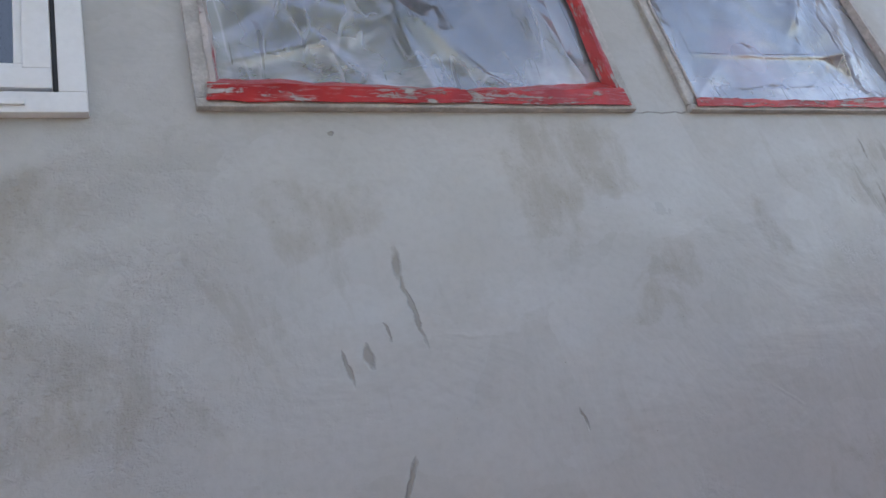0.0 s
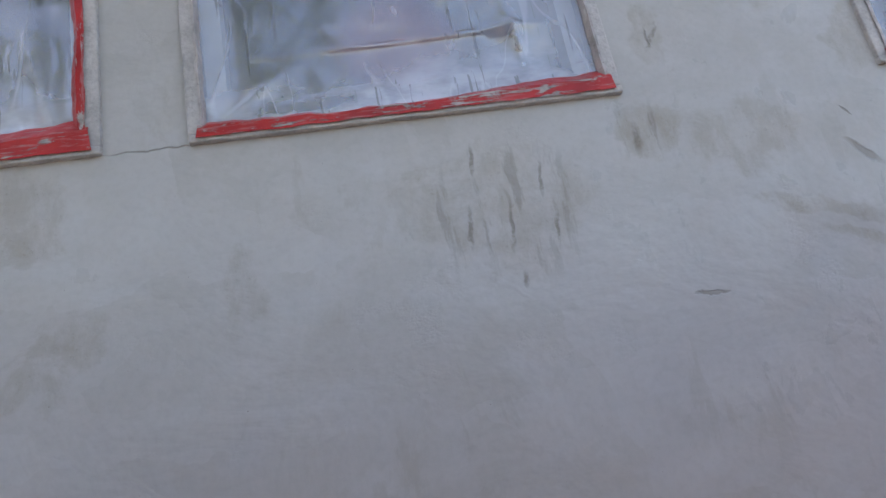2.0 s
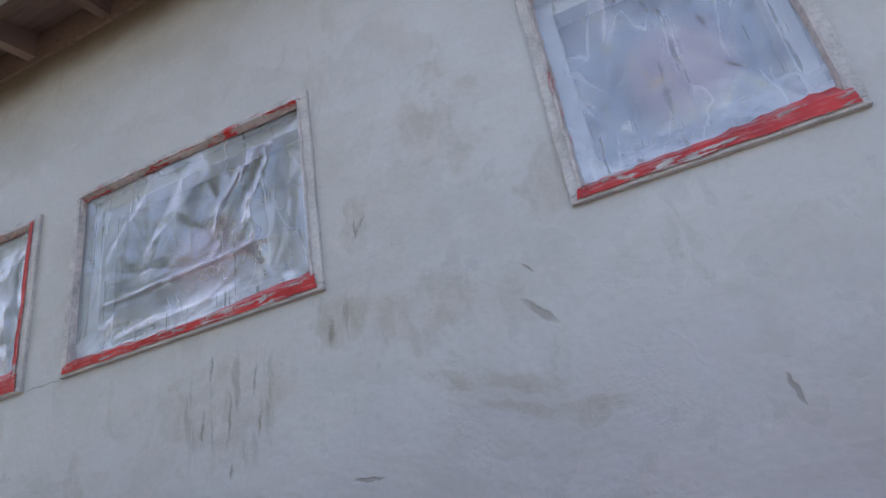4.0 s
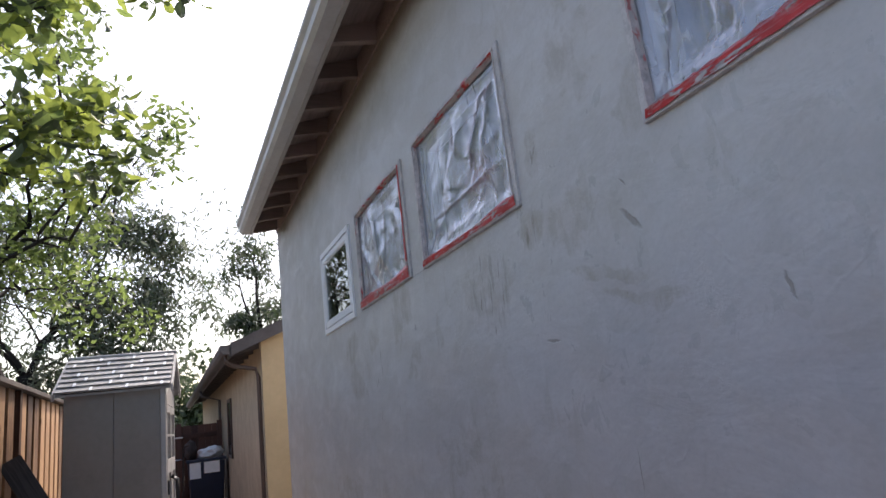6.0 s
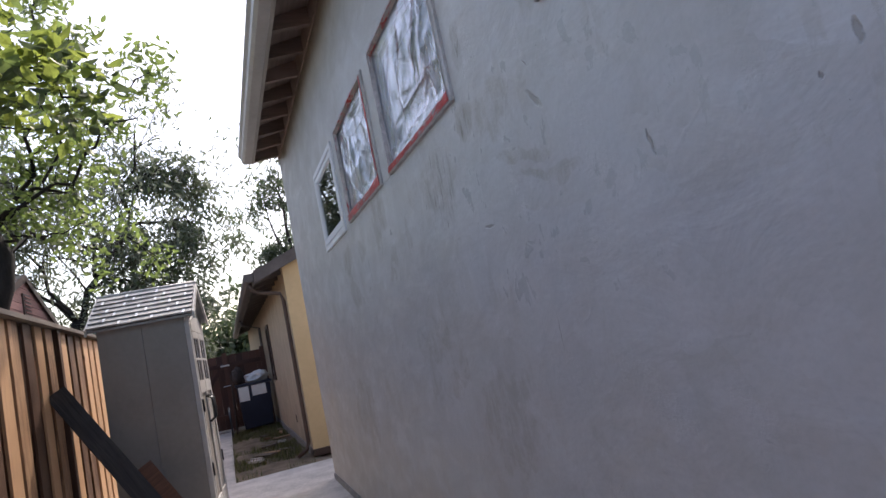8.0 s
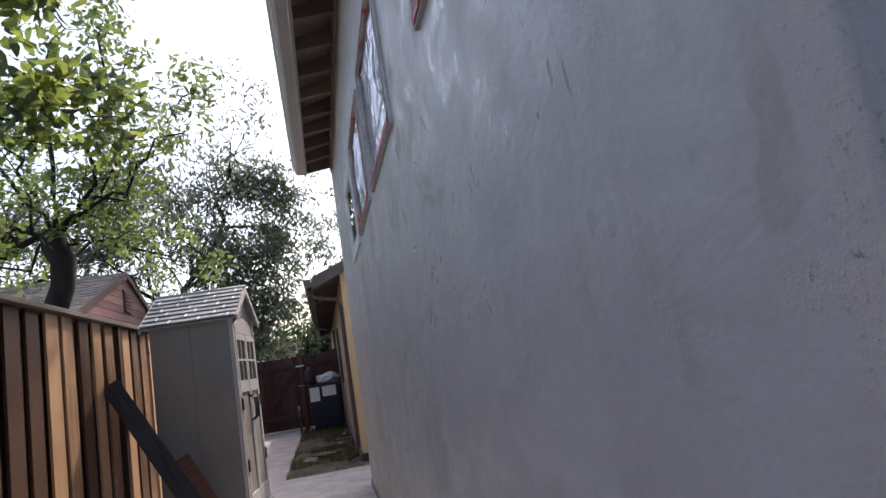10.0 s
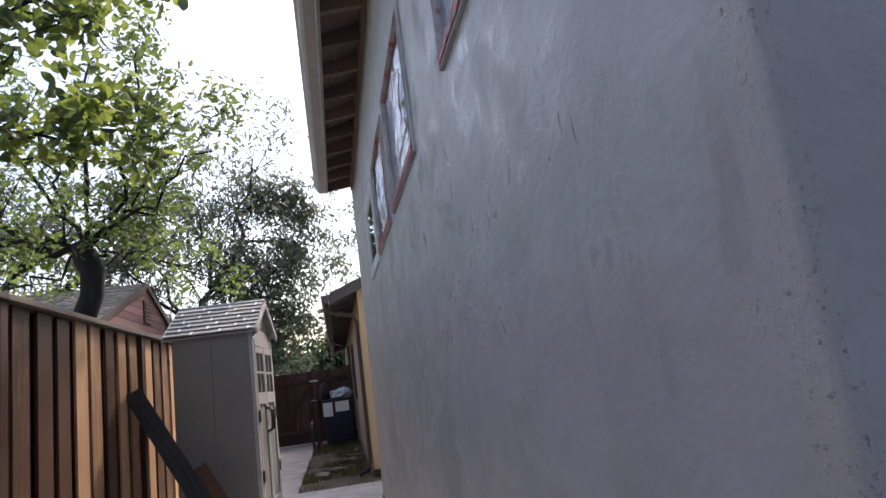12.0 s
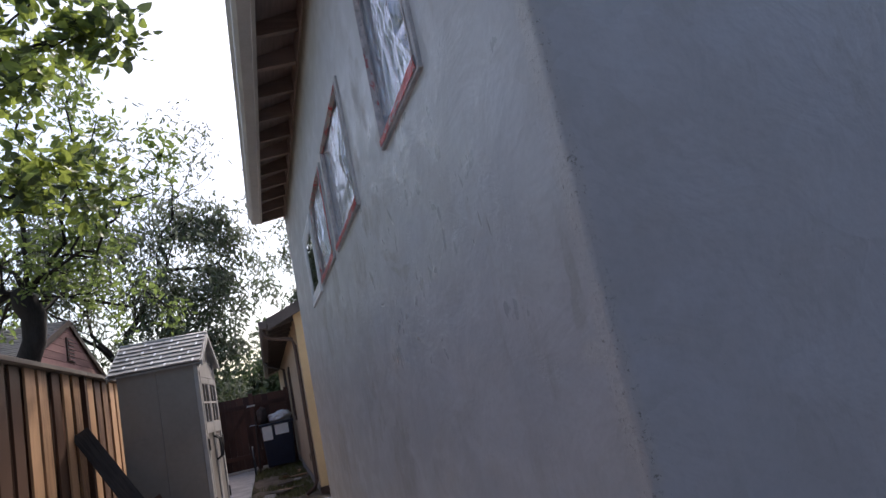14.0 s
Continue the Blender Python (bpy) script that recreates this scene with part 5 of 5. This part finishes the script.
tree("large grey-green tree with drooping narrow leaves", (-17.6, -4.32, 0.0),
     [((0, 0, 0), 0.36), ((0, 0.07, 1.8), 0.31), ((0.27, -0.13, 3.5), 0.25)],
     grown([([(0.2, -0.1, 2.8), (0.2, 0.3, 3.8), (0.5, 1.15, 4.7), (0.5, 1.05, 5.6), (0.6, 1.5, 6.7)], 0.075), ([(0.5, 1.15, 4.7), (0.7, 1.8, 4.7), (0.8, 2.35, 4.4), (0.85, 2.75, 3.95)], 0.035),
            ([(0.2, -0.1, 2.8), (0.2, -0.8, 4.0), (0.2, -1.2, 5.6)], 0.05), ([(0.2, 0.3, 3.8), (0.9, 0.4, 4.8), (1.0, 0.0, 6.2)], 0.045),
            ([(0.2, 0.2, 3.5), (0.6, 1.0, 3.6), (0.8, 1.55, 3.5), (0.9, 1.95, 3.2)], 0.035), ([(0.5, 1.05, 5.4), (0.6, 1.75, 5.9), (0.6, 2.25, 5.7)], 0.05),
            ([(0.2, -0.1, 2.8), (0.4, -0.9, 3.9), (0.6, -1.8, 4.8)], 0.05), ([(0.2, 0.1, 3.0), (0.5, 0.8, 3.0), (0.6, 1.3, 2.8), (0.6, 1.7, 2.4)], 0.03)], 1.34),
     22, (0.225, 0.062, (LEAF_GREY, LEAF_GREY, LEAF_DARK)), levels=3, kids=5, twig_leaves=5, lift=0.03, droop=0.6, jitter=0.17, tw=1.9, wobble=0.10)

# a second grey-green tree behind the red house
tree("tall grey-green tree behind the red house", (-17.0, -10.5, 0.0),
     [((0, 0, 0), 0.3), ((0, 0, 2.5), 0.25), ((0.2, 0, 4.0), 0.2)],
     [([(0.2, 0, 3.8), (0.4, 1.5, 5.5), (0.4, 2.6, 7.5)], 0.14), ([(0.2, 0, 3.8), (0.4, -1.5, 5.5), (0.4, -2.8, 7.5)], 0.14), ([(0.2, 0, 3.8), (0.6, 0.3, 6.0), (0.6, 0.4, 9.0)], 0.14),
      ([(0.2, 0, 3.6), (0.8, 2.2, 4.6), (0.8, 4.2, 5.4)], 0.12), ([(0.2, 0, 3.6), (0.8, -2.2, 4.6), (0.8, -4.2, 5.6)], 0.12), ([(0.4, 1.5, 5.5), (0.4, 3.4, 6.6), (0.5, 4.6, 7.4)], 0.1)],
     24, (0.22, 0.07, (LEAF_GREY,)), levels=3, kids=5, twig_leaves=7, lift=0.03, droop=0.4, jitter=0.16, tw=1.4)

# tall tree far behind the tan house
tree("grey-green tree rising far behind the tan house", (-24.0, 2.6, 0.0),
     [((0, 0, 0), 0.25), ((0, 0, 2.6), 0.2), ((0, 0, 4.2), 0.16)],
     [([(0, 0, 4.0), (0, -0.3, 6.5), (0, -0.2, 9.0)], 0.1), ([(0, 0, 4.0), (0.1, -0.7, 6.0), (0, -0.95, 7.6)], 0.08), ([(0, 0, 4.0), (0, 0.7, 6.5), (0, 1.1, 9.0)], 0.09),
      ([(0, -0.1, 4.6), (0.2, -0.7, 5.5), (0.2, -1.0, 5.6)], 0.05)],
     23, (0.26, 0.075, (LEAF_GREY, LEAF_DARK)), levels=3, kids=4, twig_leaves=6, droop=0.55, jitter=0.13, tw=1.5, wobble=0.06)


def shrub(label, base, size, n, seed, leaf, mat):
    r = np.random.RandomState(seed)
    top = thing("shrub", label, "shrub", loc=base)
    st = bmesh.new()
    rr = random.Random(seed)
    for i in range(9):
        e = Vector((rr.uniform(-0.8, 0.8) * size[0], rr.uniform(-0.8, 0.8) * size[1], size[2] * rr.uniform(0.6, 1.0)))
        tube([(e.x * 0.1, e.y * 0.1, 0), e * 0.5 + Vector((0, 0, 0.2)), e], [0.05, 0.03, 0.01], 5, st)
    part("stems", st, BARK, top)
    c = r.normal(size=(60, 3)) * 0.42 * np.array([1, 1, 0.7]) + np.array([0, 0, 0.6])
    p = c[r.randint(0, 60, n)] + r.normal(size=(n, 3)) * 0.13
    p[:, 2] = np.abs(p[:, 2])
    p *= np.array(size)
    o = new("crown", leaves_mesh("crown", p, 0.6, *leaf, mat, seed, 0.2))
    o.parent = top


shrub("dense dark green shrub behind the shed and fence", (-16.5, -3.6, 0.0), (1.4, 1.1, 2.7), 6500, 31, (0.14, 0.045), LEAF_GREY)
shrub("dense dark green shrub behind the shed and fence", (-15.5, -3.0, 0.0), (1.2, 1.0, 1.9), 5000, 32, (0.14, 0.06), LEAF_DARK)
shrub("distant hazy green tree beyond the gate", (-30.0, -1.0, 0.0), (3.0, 5.0, 3.3), 7000, 33, (0.35, 0.2), LEAF_DARK)
shrub("distant hazy green tree beyond the gate", (-33.0, 3.5, 0.0), (3.0, 4.0, 3.6), 6000, 34, (0.35, 0.2), LEAF_DARK)


# ---------------- red house behind the fence ----------------
def red_house():
    gy, xr, zr, sl = -4.8, -13.6, 4.23, 0.36
    h = thing("red_house", "old red boarded house with a shingled roof and gable vent", "house")
    x0, x1 = xr - 3.4, xr + 3.4
    ze = zr - 3.4 * sl
    part("wall", prism([(x0, 0), (x1, 0), (x1, ze), (xr, zr), (x0, ze)], "y", gy - 0.12, gy), REDWALL, h)
    part("wall", boxes(((x1 - 0.12, gy - 9, 0), (x1, gy - 0.121, ze))), REDWALL, h)
    part("wall", boxes(((x0, gy - 9, 0), (x0 + 0.12, gy - 0.121, ze))), REDWALL, h)
    k = 0
    z = 2.2
    while z < zr - 0.15:
        hw = (zr - z) / sl - 0.12
        part("board", boxes(((max(x0, xr - hw), gy + 0.0005, z), (min(x1, xr + hw), gy + 0.016, z + 0.17))), REDWALL, h)
        z += 0.18
    for s in (1, -1):
        xe = xr + s * 3.75
        zee = zr - 3.75 * sl
        part("rake_board", prism([(xr, zr - 0.06), (xe, zee - 0.06), (xe, zee + 0.10), (xr, zr + 0.10)], "y", gy + 0.045, gy + 0.075), BROWN, h, "dark red rake board")
        part("roof_slope", prism([(xr, zr + 0.02), (xe, zee + 0.02), (xe, zee + 0.09), (xr, zr + 0.09)], "y", gy - 9.2, gy + 0.044), OLDSHINGLE, h)
        n = 20
        rr = random.Random(4)
        rows = bmesh.new()
        for i in range(n):
            a, b = i / n, (i + 1) / n + 0.012
            y = gy - 9.2
            while y < gy + 0.03:
                w = rr.uniform(0.14, 0.34)
                y2 = min(y + w, gy + 0.043)
                lift = rr.uniform(0.012, 0.035)
                q = [((xr + (xe - xr) * f, zr + (zee - zr) * f + 0.091 + e)) for f, e in ((a, 0.0), (b, lift), (b, 0.0), (a, -0.004))]
                va = [[rows.verts.new((px, yy, pz)) for px, pz in q] for yy in (y + 0.004, y2 - 0.004)]
                for m in range(4):
                    rows.faces.new((va[0][m], va[0][(m + 1) % 4], va[1][(m + 1) % 4], va[1][m]))
                y = y2
        bmesh.ops.recalc_face_normals(rows, faces=rows.faces)
        tagged(part("shingles", rows, OLDSHINGLE, h, "weathered uneven shingles"), kind="stuff")
    vent = part("vent", boxes(((xr - 0.25, gy + 0.017, zr - 0.92), (xr + 0.30, gy + 0.05, zr - 0.36))), BROWN, h, "louvred gable vent")
    for i in range(6):
        part("slat", boxes(((xr - 0.20, gy + 0.051, zr - 0.89 + i * 0.088), (xr + 0.25, gy + 0.07, zr - 0.85 + i * 0.088))), REDWALL, vent)


red_house()


# added wall, never in view: keeps sky light off the side face
tagged(part("wall_yard", boxes(((6.6, -2.2, 0.0), (6.8, 9.0, 4.6)), bevel=0.01), SHADE_WALL), "added plain wall, out of view, that shades the end wall", "wall", kind="structure")
